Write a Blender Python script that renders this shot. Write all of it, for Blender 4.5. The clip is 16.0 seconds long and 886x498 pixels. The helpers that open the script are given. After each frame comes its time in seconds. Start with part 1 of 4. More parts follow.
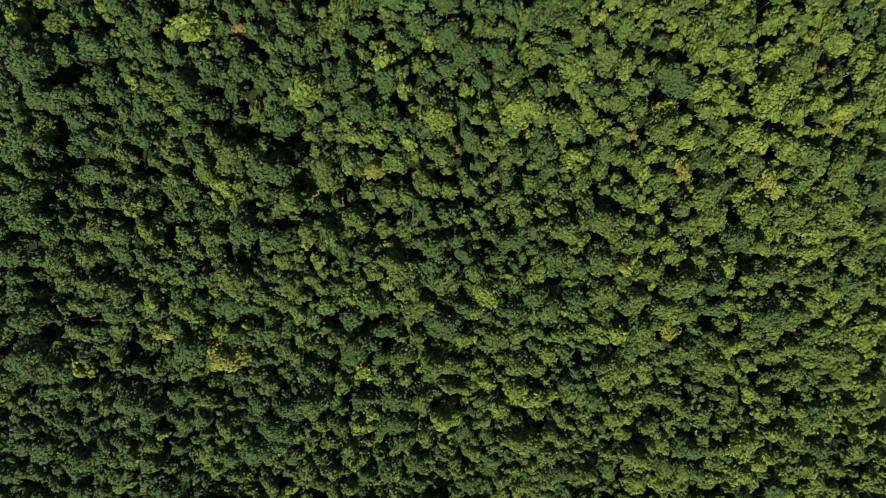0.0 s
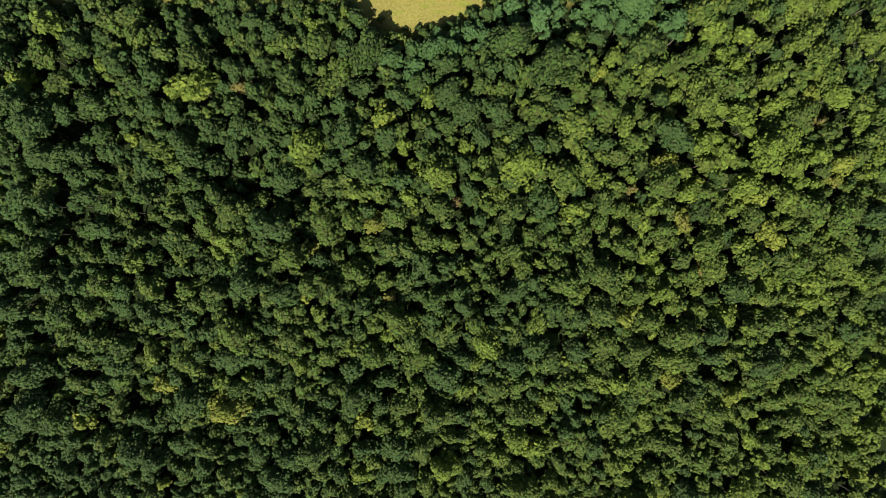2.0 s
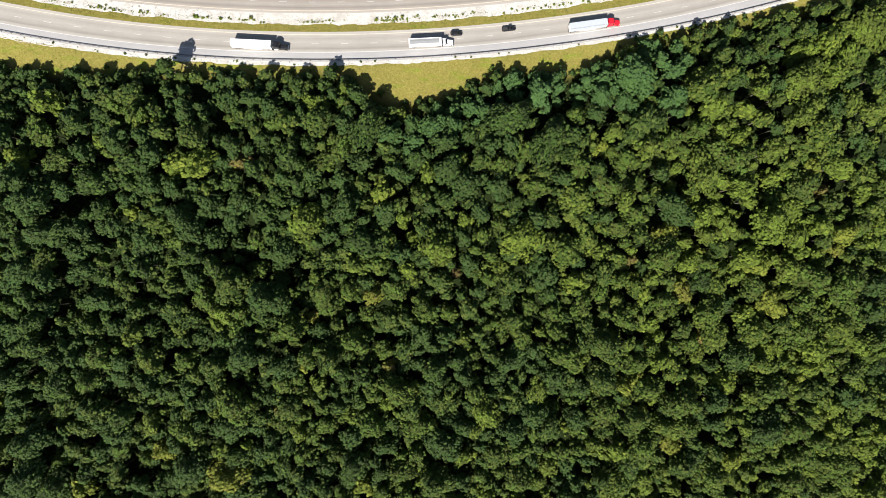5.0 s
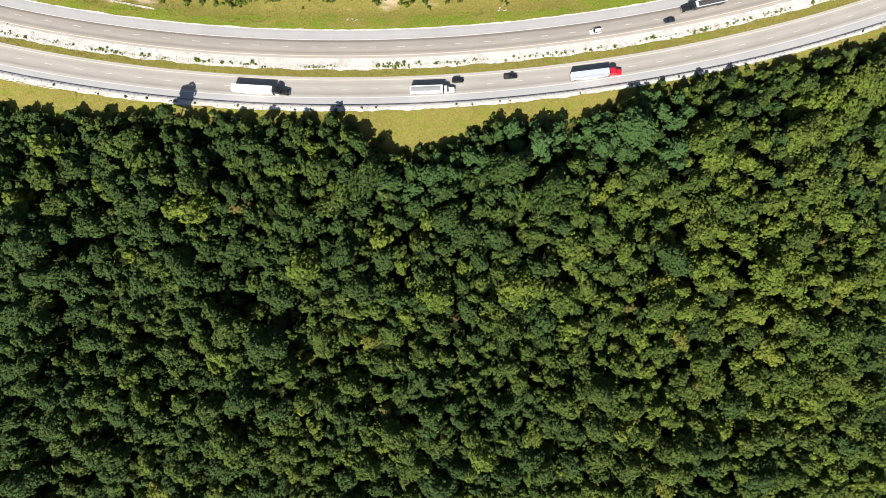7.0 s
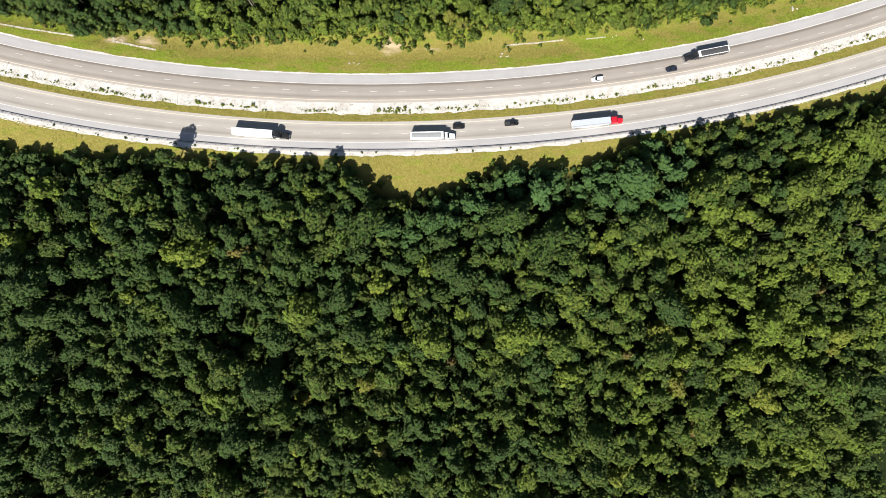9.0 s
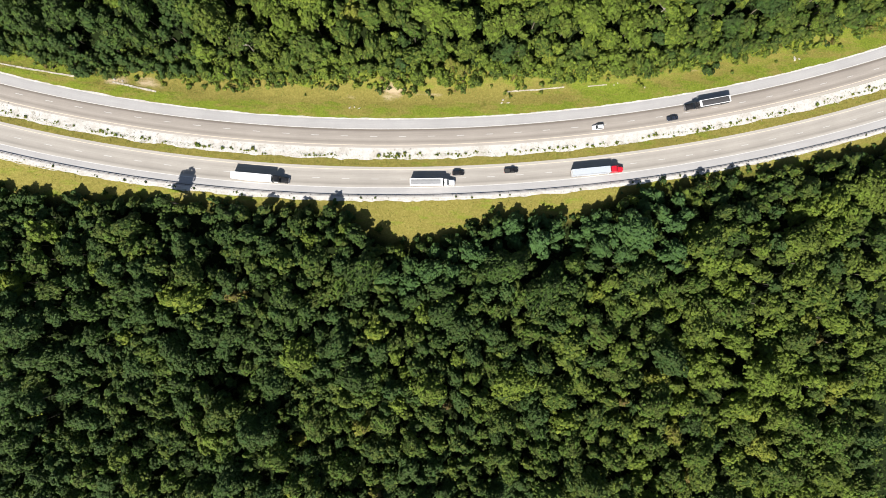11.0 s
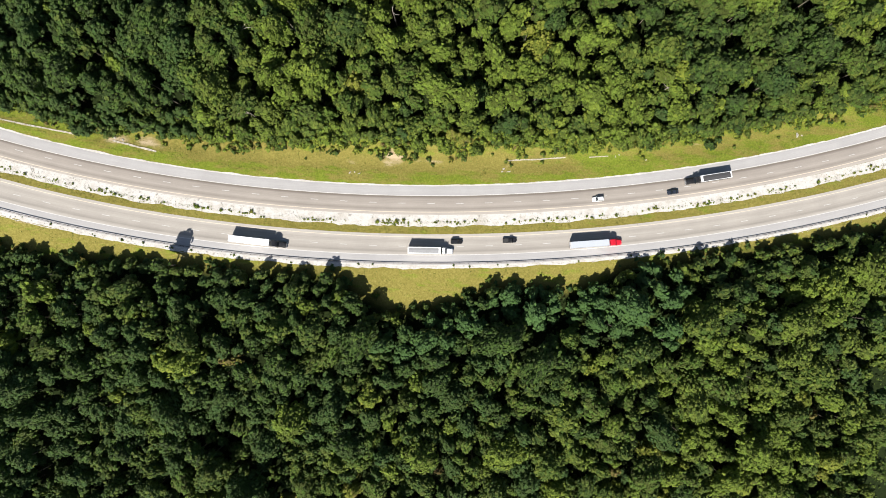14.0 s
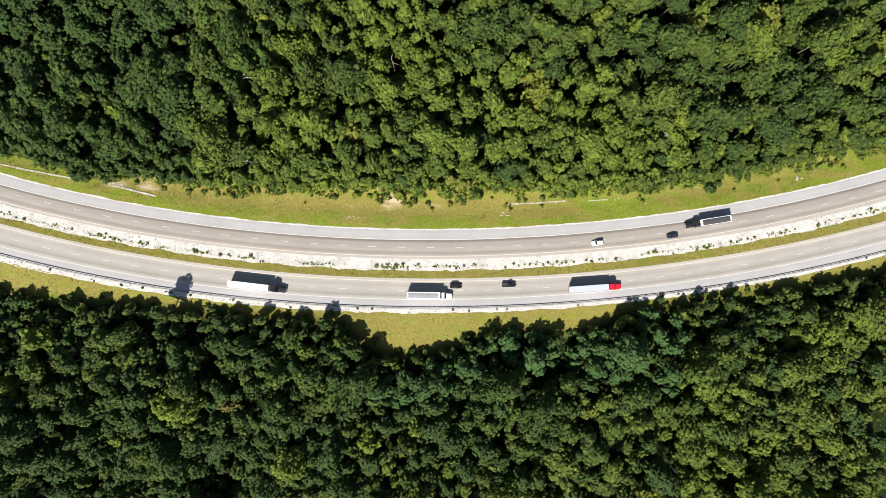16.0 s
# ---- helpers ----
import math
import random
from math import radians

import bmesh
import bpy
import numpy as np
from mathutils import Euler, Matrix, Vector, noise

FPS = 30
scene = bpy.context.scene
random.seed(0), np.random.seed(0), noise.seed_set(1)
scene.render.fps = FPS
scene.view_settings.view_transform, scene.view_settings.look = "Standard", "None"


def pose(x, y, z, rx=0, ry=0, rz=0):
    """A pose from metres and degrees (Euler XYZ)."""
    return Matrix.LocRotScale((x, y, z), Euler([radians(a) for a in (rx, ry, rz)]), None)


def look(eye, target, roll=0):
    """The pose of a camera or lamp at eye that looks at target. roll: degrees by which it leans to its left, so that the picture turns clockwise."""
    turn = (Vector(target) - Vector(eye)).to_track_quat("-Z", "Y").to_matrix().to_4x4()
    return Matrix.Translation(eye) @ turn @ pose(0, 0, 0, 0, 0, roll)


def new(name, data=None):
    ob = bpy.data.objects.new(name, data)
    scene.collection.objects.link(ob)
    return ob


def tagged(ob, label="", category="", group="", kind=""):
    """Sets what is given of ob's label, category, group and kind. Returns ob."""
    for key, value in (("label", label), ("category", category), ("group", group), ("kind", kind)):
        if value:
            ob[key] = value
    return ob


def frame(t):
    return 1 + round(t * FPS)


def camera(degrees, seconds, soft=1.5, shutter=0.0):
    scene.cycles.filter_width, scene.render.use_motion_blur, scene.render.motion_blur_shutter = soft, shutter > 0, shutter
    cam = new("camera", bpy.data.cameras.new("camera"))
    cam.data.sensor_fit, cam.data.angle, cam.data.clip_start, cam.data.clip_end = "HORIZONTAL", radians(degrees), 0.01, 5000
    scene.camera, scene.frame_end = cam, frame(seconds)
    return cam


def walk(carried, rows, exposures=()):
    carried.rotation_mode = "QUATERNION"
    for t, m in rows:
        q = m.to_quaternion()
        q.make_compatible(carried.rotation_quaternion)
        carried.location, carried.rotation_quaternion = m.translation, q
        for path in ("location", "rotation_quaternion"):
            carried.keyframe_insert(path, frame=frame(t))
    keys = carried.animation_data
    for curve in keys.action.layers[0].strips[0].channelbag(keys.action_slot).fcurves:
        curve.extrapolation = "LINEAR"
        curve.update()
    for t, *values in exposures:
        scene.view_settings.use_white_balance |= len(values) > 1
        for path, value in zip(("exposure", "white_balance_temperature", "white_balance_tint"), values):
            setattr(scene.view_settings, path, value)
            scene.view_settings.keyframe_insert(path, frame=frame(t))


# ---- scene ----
cam = camera(73.7, 16.0, soft=0.65)
METRES, EYE, TILT, LEAN, TURN = 159.0, 247.0, -90.0, 0.0, 0.0
ROWS = [
    (0.0, 0.0, 0.0, 0.0, 0.0, 0.0, -0.0),
    (0.5, 0.0004, -0.0001, 0.0389, 0.02, -0.01, 0.05),
    (1.0, 0.0011, -0.0002, 0.077, 0.04, -0.05, 0.08),
    (1.5, 0.0013, -0.0001, 0.113, 0.04, -0.06, 0.1),
    (2.0, 0.0022, 0.0, 0.1476, 0.07, -0.06, 0.11),
    (2.5, 0.0028, 0.0005, 0.1817, 0.08, -0.08, 0.13),
    (3.0, 0.0033, 0.0008, 0.2145, 0.1, -0.07, 0.14),
    (3.5, 0.0038, 0.0014, 0.2471, 0.11, -0.08, 0.15),
    (4.0, 0.0044, 0.002, 0.2791, 0.12, -0.11, 0.16),
    (6.5, 0.0079, 0.0044, 0.4344, 0.14, -0.19, -0.59),
    (7.0, 0.0087, 0.0049, 0.4647, 0.14, -0.2, -0.85),
    (7.5, 0.0092, 0.0054, 0.4948, 0.15, -0.2, -1.06),
    (8.0, 0.0098, 0.0059, 0.525, 0.15, -0.22, -1.33),
    (8.5, 0.0101, 0.0064, 0.5549, 0.15, -0.24, -1.67),
    (9.0, 0.0106, 0.0069, 0.5849, 0.15, -0.26, -1.86),
    (11.5, 0.0109, 0.0091, 0.7364, 0.16, -0.37, -3.05),
    (12.0, 0.0105, 0.0096, 0.7665, 0.16, -0.4, -3.32),
    (12.5, 0.01, 0.0101, 0.7962, 0.16, -0.44, -3.66),
    (13.0, 0.0091, 0.0107, 0.826, 0.16, -0.45, -3.97),
    (13.5, 0.0084, 0.0111, 0.8557, 0.17, -0.48, -4.27),
    (14.0, 0.0074, 0.0117, 0.885, 0.18, -0.5, -4.53),
    (14.5, 0.0062, 0.0122, 0.9143, 0.18, -0.53, -4.6),
    (15.0, 0.0049, 0.0127, 0.943, 0.18, -0.54, -4.59),
    (15.5, 0.0035, 0.0133, 0.972, 0.18, -0.57, -4.57),
    (16.0, 0.0013, 0.0133, 0.9996, 0.23, -0.55, -4.55),
]
SKYPOW, SUNPOW = 0.055, 4.85
walk(cam, [(t, pose(0, 0, EYE, TILT, LEAN, TURN) @ pose(METRES * x, 1.33 * METRES * y, METRES * z, 90 + pitch, roll, yaw)) for t, x, y, z, yaw, pitch, roll in ROWS],
     exposures=[(0.0, 0.84), (4.0, 0.79), (9.0, 0.77), (16.0, 0.73)])

# ---- daylight ----
ELEV, AZIM = 48.7, 198.0          # sun's height, and its bearing clockwise from +y
world = bpy.data.worlds.new("daylight")
scene.world = world
world.use_nodes = True
wn = world.node_tree
sky = wn.nodes.new("ShaderNodeTexSky")
sky.sky_type, sky.sun_disc = "NISHITA", False
sky.sun_elevation, sky.sun_rotation = radians(ELEV), radians(AZIM)
wn.links.new(sky.outputs[0], wn.nodes["Background"].inputs[0])
wn.nodes["Background"].inputs[1].default_value = SKYPOW
sun_data = bpy.data.lights.new("sun", "SUN")
sun_data.energy, sun_data.angle, sun_data.color = SUNPOW, radians(0.53), (1.0, 0.96, 0.89)
sun = new("sun", sun_data)
toward = Vector((math.sin(radians(AZIM)) * math.cos(radians(ELEV)), math.cos(radians(AZIM)) * math.cos(radians(ELEV)), math.sin(radians(ELEV))))
sun.matrix_world = look(toward * 400, (0, 0, 0))


# ---- materials ----
class Nodes:
    """A small builder for node materials."""

    def __init__(self, name):
        self.mat = bpy.data.materials.new(name)
        self.mat.use_nodes = True
        self.tree = self.mat.node_tree
        self.bsdf = self.tree.nodes["Principled BSDF"]
        self.out = self.tree.nodes["Material Output"]

    def add(self, kind, **values):
        n = self.tree.nodes.new("ShaderNode" + kind)
        for key, v in values.items():
            n.inputs[key].default_value = v
        return n

    def link(self, a, b):
        self.tree.links.new(a, b)

    def coords(self):
        return self.add("TexCoord").outputs["Object"]

    def noise(self, scale, detail=4.0, rough=0.6, vec=None):
        n = self.add("TexNoise", Scale=scale, Detail=detail, Roughness=rough)
        self.link(vec if vec is not None else self.coords(), n.inputs["Vector"])
        return n.outputs["Fac"]

    def ramp(self, fac, stops):
        n = self.add("ValToRGB")
        el = n.color_ramp.elements
        while len(el) < len(stops):
            el.new(0.5)
        for e, (p, c) in zip(el, stops):
            e.position, e.color = p, (*c, 1)
        self.link(fac, n.inputs[0])
        return n.outputs[0]

    def mix(self, fac, a, b, blend="MIX"):
        n = self.tree.nodes.new("ShaderNodeMix")
        n.data_type, n.blend_type = "RGBA", blend
        for sock, v in ((n.inputs[0], fac), (n.inputs[6], a), (n.inputs[7], b)):
            if isinstance(v, (int, float)):
                sock.default_value = v
            elif isinstance(v, tuple):
                sock.default_value = (*v, 1)
            else:
                self.link(v, sock)
        return n.outputs[2]

    def math(self, op, a, b=0.0):
        n = self.tree.nodes.new("ShaderNodeMath")
        n.operation = op
        for sock, v in ((n.inputs[0], a), (n.inputs[1], b)):
            if isinstance(v, (int, float)):
                sock.default_value = v
            else:
                self.link(v, sock)
        return n.outputs[0]

    def bump(self, height, strength=0.4, distance=0.1):
        n = self.add("Bump", Strength=strength, Distance=distance)
        self.link(height, n.inputs["Height"])
        self.link(n.outputs[0], self.bsdf.inputs["Normal"])

    def done(self, colour=None, rough=0.8, metal=0.0):
        if isinstance(colour, tuple):
            self.bsdf.inputs["Base Color"].default_value = (*colour, 1)
        elif colour is not None:
            self.link(colour, self.bsdf.inputs["Base Color"])
        if isinstance(rough, (int, float)):
            self.bsdf.inputs["Roughness"].default_value = rough
        else:
            self.link(rough, self.bsdf.inputs["Roughness"])
        self.bsdf.inputs["Metallic"].default_value = metal
        return self.mat


def grey(v):
    return (v, v, v)


def foliage_material(name):
    m = Nodes(name)
    att = m.tree.nodes.new("ShaderNodeAttribute")
    att.attribute_name = "tint"
    info = m.add("ObjectInfo")
    sep = m.tree.nodes.new("ShaderNodeSeparateColor")
    m.link(info.outputs["Color"], sep.inputs[0])
    tint = m.math("ADD", att.outputs["Fac"], sep.outputs[0])
    isl = m.add("NewGeometry").outputs["Random Per Island"]
    tint = m.math("ADD", tint, m.math("MULTIPLY", m.math("SUBTRACT", isl, 0.5), 0.15))
    col = m.ramp(tint, FOLIAGE)
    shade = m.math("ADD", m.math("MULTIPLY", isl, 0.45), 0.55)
    col = m.mix(1.0, col, m.ramp(shade, [(0.0, grey(0.0)), (1.0, grey(1.0))]), "MULTIPLY")
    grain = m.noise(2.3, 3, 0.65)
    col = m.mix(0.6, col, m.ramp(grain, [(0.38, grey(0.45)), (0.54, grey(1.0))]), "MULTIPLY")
    spray = m.add("TexVoronoi", Scale=2.1)
    m.link(m.coords(), spray.inputs["Vector"])
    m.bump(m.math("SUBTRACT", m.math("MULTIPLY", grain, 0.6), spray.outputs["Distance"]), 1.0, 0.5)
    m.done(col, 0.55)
    m.bsdf.inputs["Specular IOR Level"].default_value = 0.17
    tr = m.add("BsdfTranslucent")
    m.link(m.mix(1.0, col, (1.0, 1.0, 0.7), "MULTIPLY"), tr.inputs["Color"])
    mx = m.add("MixShader")
    mx.inputs[0].default_value = 0.14
    m.link(m.bsdf.outputs[0], mx.inputs[1])
    m.link(tr.outputs[0], mx.inputs[2])
    m.link(mx.outputs[0], m.out.inputs[0])
    return m.mat


# tints along the scale: blue-green, dark, mid, yellow-green, bright yellow, russet
FOLIAGE = [(0.0, (0.105, 0.205, 0.064)), (0.12, (0.085, 0.165, 0.042)), (0.2, (0.064, 0.098, 0.026)), (0.28, (0.074, 0.138, 0.027)), (0.36, (0.124, 0.158, 0.034)), (0.44, (0.096, 0.170, 0.028)), (0.52, (0.150, 0.190, 0.034)),
           (0.65, (0.165, 0.245, 0.034)), (0.82, (0.280, 0.310, 0.046)), (0.9, (0.20, 0.175, 0.048)), (1.0, (0.17, 0.105, 0.05))]
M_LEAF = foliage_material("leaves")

m = Nodes("bark")
M_BARK = m.done(m.ramp(m.noise(3.0), [(0.3, (0.09, 0.07, 0.05)), (0.7, (0.22, 0.19, 0.15))]), 0.9)

m = Nodes("bleached_wood")
M_SNAG = m.done(m.ramp(m.noise(2.0), [(0.3, (0.20, 0.17, 0.14)), (0.7, (0.40, 0.36, 0.31))]), 0.9)


def ground_material():
    m = Nodes("grass_and_shaded_litter")
    co = m.coords()
    big = m.noise(0.035, 5, 0.6, co)
    fine = m.noise(1.3, 6, 0.75, co)
    along = m.add("Mapping")
    along.inputs["Scale"].default_value = (0.3, 1.0, 1.0)
    m.link(co, along.inputs["Vector"])
    mid = m.noise(0.3, 5, 0.7, along.outputs[0])
    att = m.tree.nodes.new("ShaderNodeAttribute")
    att.attribute_name = "cover"          # red: woodland litter with shade in its colour, green: dry grass, blue: bare earth
    sep = m.tree.nodes.new("ShaderNodeSeparateColor")
    m.link(att.outputs["Color"], sep.inputs[0])
    lush = m.ramp(fine, [(0.25, (0.095, 0.130, 0.014)), (0.55, (0.190, 0.235, 0.028)), (0.8, (0.30, 0.32, 0.07))])
    dry = m.ramp(fine, [(0.25, (0.14, 0.125, 0.027)), (0.55, (0.25, 0.215, 0.055)), (0.85, (0.39, 0.335, 0.125))])
    dryness = m.math("ADD", sep.outputs[1], m.math("MULTIPLY", m.math("SUBTRACT", mid, 0.5), 2.5))
    col = m.mix(m.ramp(dryness, [(0.3, grey(0)), (0.7, grey(1))]), lush, dry)
    earth = m.ramp(mid, [(0.3, (0.33, 0.23, 0.13)), (0.7, (0.52, 0.42, 0.27))])
    col = m.mix(m.ramp(m.math("ADD", sep.outputs[2], m.math("MULTIPLY", m.math("SUBTRACT", mid, 0.5), 1.6)), [(0.4, grey(0)), (0.85, grey(1))]), col, earth)
    # leaf litter taken almost to black, so gaps between crowns look shaded
    shaded_litter = m.ramp(fine, [(0.3, (0.006, 0.010, 0.003)), (0.7, (0.022, 0.034, 0.009))])
    col = m.mix(sep.outputs[0], col, shaded_litter)
    col = m.mix(0.25, col, m.ramp(big, [(0.35, grey(0.5)), (0.65, grey(1.0))]), "MULTIPLY")
    m.bump(fine, 0.9, 0.35)
    m.bsdf.inputs["Specular IOR Level"].default_value = 0.08
    return m.done(col, 0.95)


M_GROUND = ground_material()


def road_material(name, wear, base, tone):
    """Pavement. UV: metres along and across. wear: stops of darkness across the lanes, 0 to 1."""
    m = Nodes(name)
    uv = m.add("TexCoord").outputs["UV"]
    sx = m.add("SeparateXYZ")
    m.link(uv, sx.inputs[0])
    co = m.coords()
    dark = m.ramp(m.math("ADD", sx.outputs[1], m.math("MULTIPLY", m.math("SUBTRACT", m.noise(0.05, 3, 0.5, co), 0.5), 0.05)), [(p, grey(v)) for p, v in wear])
    stretch = m.add("Mapping")
    stretch.inputs["Scale"].default_value = (0.02, 6.0, 1.0)
    m.link(uv, stretch.inputs["Vector"])
    streak = m.noise(4.0, 5, 0.65, stretch.outputs[0])
    fine = m.noise(2.2, 8, 0.8, co)
    blotch = m.noise(0.12, 4, 0.6, co)
    col = m.mix(dark, tuple(base), tuple(tone))
    col = m.mix(0.55, col, m.ramp(streak, [(0.3, grey(0.72)), (0.7, grey(1.0))]), "MULTIPLY")
    col = m.mix(0.5, col, m.ramp(fine, [(0.3, grey(0.75)), (0.75, grey(1.0))]), "MULTIPLY")
    col = m.mix(0.4, col, m.ramp(blotch, [(0.35, grey(0.8)), (0.65, grey(1.0))]), "MULTIPLY")
    m.bump(fine, 0.3, 0.02)
    return m.done(col, 0.85)


M_LANE_N = road_material("north_lanes", [(0.0, 0.1), (0.14, 0.25), (0.3, 0.7), (0.45, 0.35), (0.62, 0.5), (0.8, 0.55), (0.86, 0.8), (0.90, 1.0), (0.95, 1.0), (0.975, 0.1)], (0.51, 0.46, 0.41), (0.20, 0.17, 0.145))
M_LANE_S = road_material("south_lanes", [(0.0, 0.1), (0.1, 0.35), (0.17, 0.75), (0.3, 0.45), (0.5, 0.25), (0.68, 0.45), (0.85, 0.15), (1.0, 0.1)], (0.51, 0.47, 0.42), (0.25, 0.225, 0.20))
M_SHOULDER = road_material("shoulder", [(0.0, 0.2), (0.5, 0.0), (1.0, 0.3)], (0.45, 0.435, 0.43), (0.35, 0.335, 0.33))

m = Nodes("white_paint")
M_WHITE = m.done(m.ramp(m.noise(1.5, 6, 0.8), [(0.3, (0.44, 0.42, 0.40)), (0.65, (0.64, 0.63, 0.62))]), 0.7)
m = Nodes("yellow_paint")
M_YELLOW = m.done(m.ramp(m.noise(1.5, 6, 0.8), [(0.3, (0.52, 0.45, 0.37)), (0.6, (0.66, 0.56, 0.43))]), 0.7)


def gravel_material():
    m = Nodes("limestone_gravel")
    co = m.coords()
    fine = m.noise(2.6, 8, 0.85, co)
    big = m.noise(0.3, 4, 0.6, co)
    col = m.mix(0.6, m.ramp(fine, [(0.25, (0.38, 0.355, 0.32)), (0.5, (0.60, 0.575, 0.54)), (0.8, (0.76, 0.74, 0.71))]),
                m.ramp(big, [(0.3, (0.66, 0.61, 0.54)), (0.55, (1.0, 1.0, 1.0))]), "MULTIPLY")
    m.bump(fine, 1.0, 0.25)
    return m.done(col, 0.9)


M_GRAVEL = gravel_material()
m = Nodes("pale_stone")
M_STONE = m.done(m.ramp(m.noise(4.0), [(0.3, (0.30, 0.27, 0.22)), (0.7, (0.55, 0.52, 0.46))]), 0.9)
m = Nodes("weathered_concrete")
M_CONCRETE = m.done(m.ramp(m.noise(1.2, 6, 0.7), [(0.35, (0.26, 0.23, 0.17)), (0.65, (0.60, 0.55, 0.47))]), 0.9)
m = Nodes("weathered_steel")
M_STEEL = m.done(m.ramp(m.noise(1.0), [(0.3, (0.05, 0.045, 0.042)), (0.7, (0.11, 0.10, 0.095))]), 0.7, 0.3)


def paint(name, colour, rough=0.35, dirt=0.25, metal=0.0):
    m = Nodes(name)
    d = m.noise(1.1, 6, 0.7)
    col = m.mix(m.ramp(d, [(0.45, grey(0.0)), (0.8, grey(dirt))]), colour, tuple(0.55 * c + 0.05 for c in colour))
    return m.done(col, m.ramp(d, [(0.3, grey(rough)), (0.8, grey(min(1.0, rough + 0.3)))]), metal)


M_TRUCK_WHITE = paint("white_panel", (0.80, 0.80, 0.80), 0.4, 0.35)
M_TRUCK_PALE = paint("silver_white_panel", (0.47, 0.50, 0.54), 0.4, 0.3)
M_TRUCK_RED = paint("red_paint", (0.62, 0.012, 0.03), 0.3, 0.15)
M_TRUCK_BLACK = paint("black_paint", (0.012, 0.012, 0.014), 0.25, 0.4)
M_TARP = paint("grey_tarpaulin", (0.055, 0.053, 0.056), 0.7, 0.5)
# grey that stands for shade inside the white tipper's open trailer
M_BED_SHADE = paint("open_bed_shade_grey", (0.28, 0.28, 0.285), 0.7, 0.6)
M_CAR_WHITE = paint("white_car_paint", (0.78, 0.78, 0.77), 0.2, 0.15)
M_CAR_BLACK = paint("black_car_paint", (0.014, 0.014, 0.016), 0.2, 0.3)
M_CAR_BLUE = paint("dark_blue_car_paint", (0.02, 0.026, 0.04), 0.2, 0.3)
M_RUBBER = paint("tyre_rubber", (0.02, 0.02, 0.02), 0.85, 0.5)
M_CHROME = paint("chrome", (0.75, 0.75, 0.76), 0.2, 0.3, 1.0)
M_GLASS = paint("dark_window", (0.012, 0.015, 0.018), 0.06, 0.1)
M_CHASSIS = paint("chassis", (0.03, 0.03, 0.03), 0.7, 0.5)
M_LAMP_RED = paint("red_lens", (0.45, 0.01, 0.01), 0.2, 0.1)
M_LAMP_CLEAR = paint("clear_lens", (0.7, 0.7, 0.68), 0.1, 0.1)


# ---- the lie of the land ----
REF = (1.26e-09, -9.46e-08, 0.0006666, 0.08055, 139.61)     # the south carriageway's dashed line, y over x
REACH = 235.0


def line_y(x):
    xc = np.clip(x, -REACH, REACH)
    return np.polyval(REF, xc) + np.polyval(np.polyder(REF), xc) * (x - xc)


def slope(x):
    return np.polyval(np.polyder(REF), np.clip(x, -REACH, REACH))


def at(x, d):
    """Plan place of the point at x, d metres to the north of the reference line."""
    return x, line_y(x) + d * np.sqrt(1 + slope(x) ** 2)


def off(x, y):
    return (y - line_y(x)) / np.sqrt(1 + slope(x) ** 2)


def wave(x, y, size, seed):
    """Smooth rolling, about -1 to 1."""
    r = random.Random(seed)
    s = 0
    for i in range(5):
        a, f, p = r.uniform(0, 6.28), r.uniform(0.6, 1.6) / size, r.uniform(0, 6.28)
        s = s + np.sin(6.28 * f * (x * math.cos(a) + y * math.sin(a)) + p)
    return s / 3.0


KNOTS_D = (-4000, -900, -420, -262, -25, -9.3, 28, 33, 37, 60, 120, 300, 900, 4000)
KNOTS_Z = (-40, -60, -78, -62, 2.0, 4.44, 1.45, 0.75, 1.2, 7.0, 19, 55, 60, 40)


def height(x, d):
    x, d = np.asarray(x, float), np.asarray(d, float)
    _, y = at(x, d)
    xc = 400 * np.tanh(x / 400)
    z = np.interp(d, KNOTS_D, KNOTS_Z) - 0.041 * xc
    away = np.clip((np.abs(d - 10) - 28) / 40, 0, 1)
    far = np.clip((np.hypot(x, d) - 450) / 900, 0, 1)
    u = np.clip(((x + 88) * 64 + (y - 58) * -48) / 6400.0, 0, 1)          # a small ravine in the south wood
    z = z - 9.5 * np.exp(-((x + 88 - 64 * u) ** 2 + (y - 58 + 48 * u) ** 2) / 90.0)
    z = z + away * 2.2 * wave(x, y, 110, 3) + far * 28 * wave(x, y, 1300, 5)
    return z


def mesh_quads(name, verts, quads, mat, tint=None):
    me = bpy.data.meshes.new(name)
    v, q = np.asarray(verts, np.float32), np.asarray(quads, np.int32)
    me.vertices.add(len(v))
    me.vertices.foreach_set("co", v.ravel())
    me.loops.add(q.size)
    me.loops.foreach_set("vertex_index", q.ravel())
    me.polygons.add(len(q))
    me.polygons.foreach_set("loop_start", np.arange(0, q.size, 4, dtype=np.int32))
    me.update(calc_edges=True)
    me.validate()
    if tint is not None:
        a = me.attributes.new("tint", "FLOAT", "POINT")
        a.data.foreach_set("value", np.asarray(tint, np.float32))
    me.materials.append(mat)
    return me


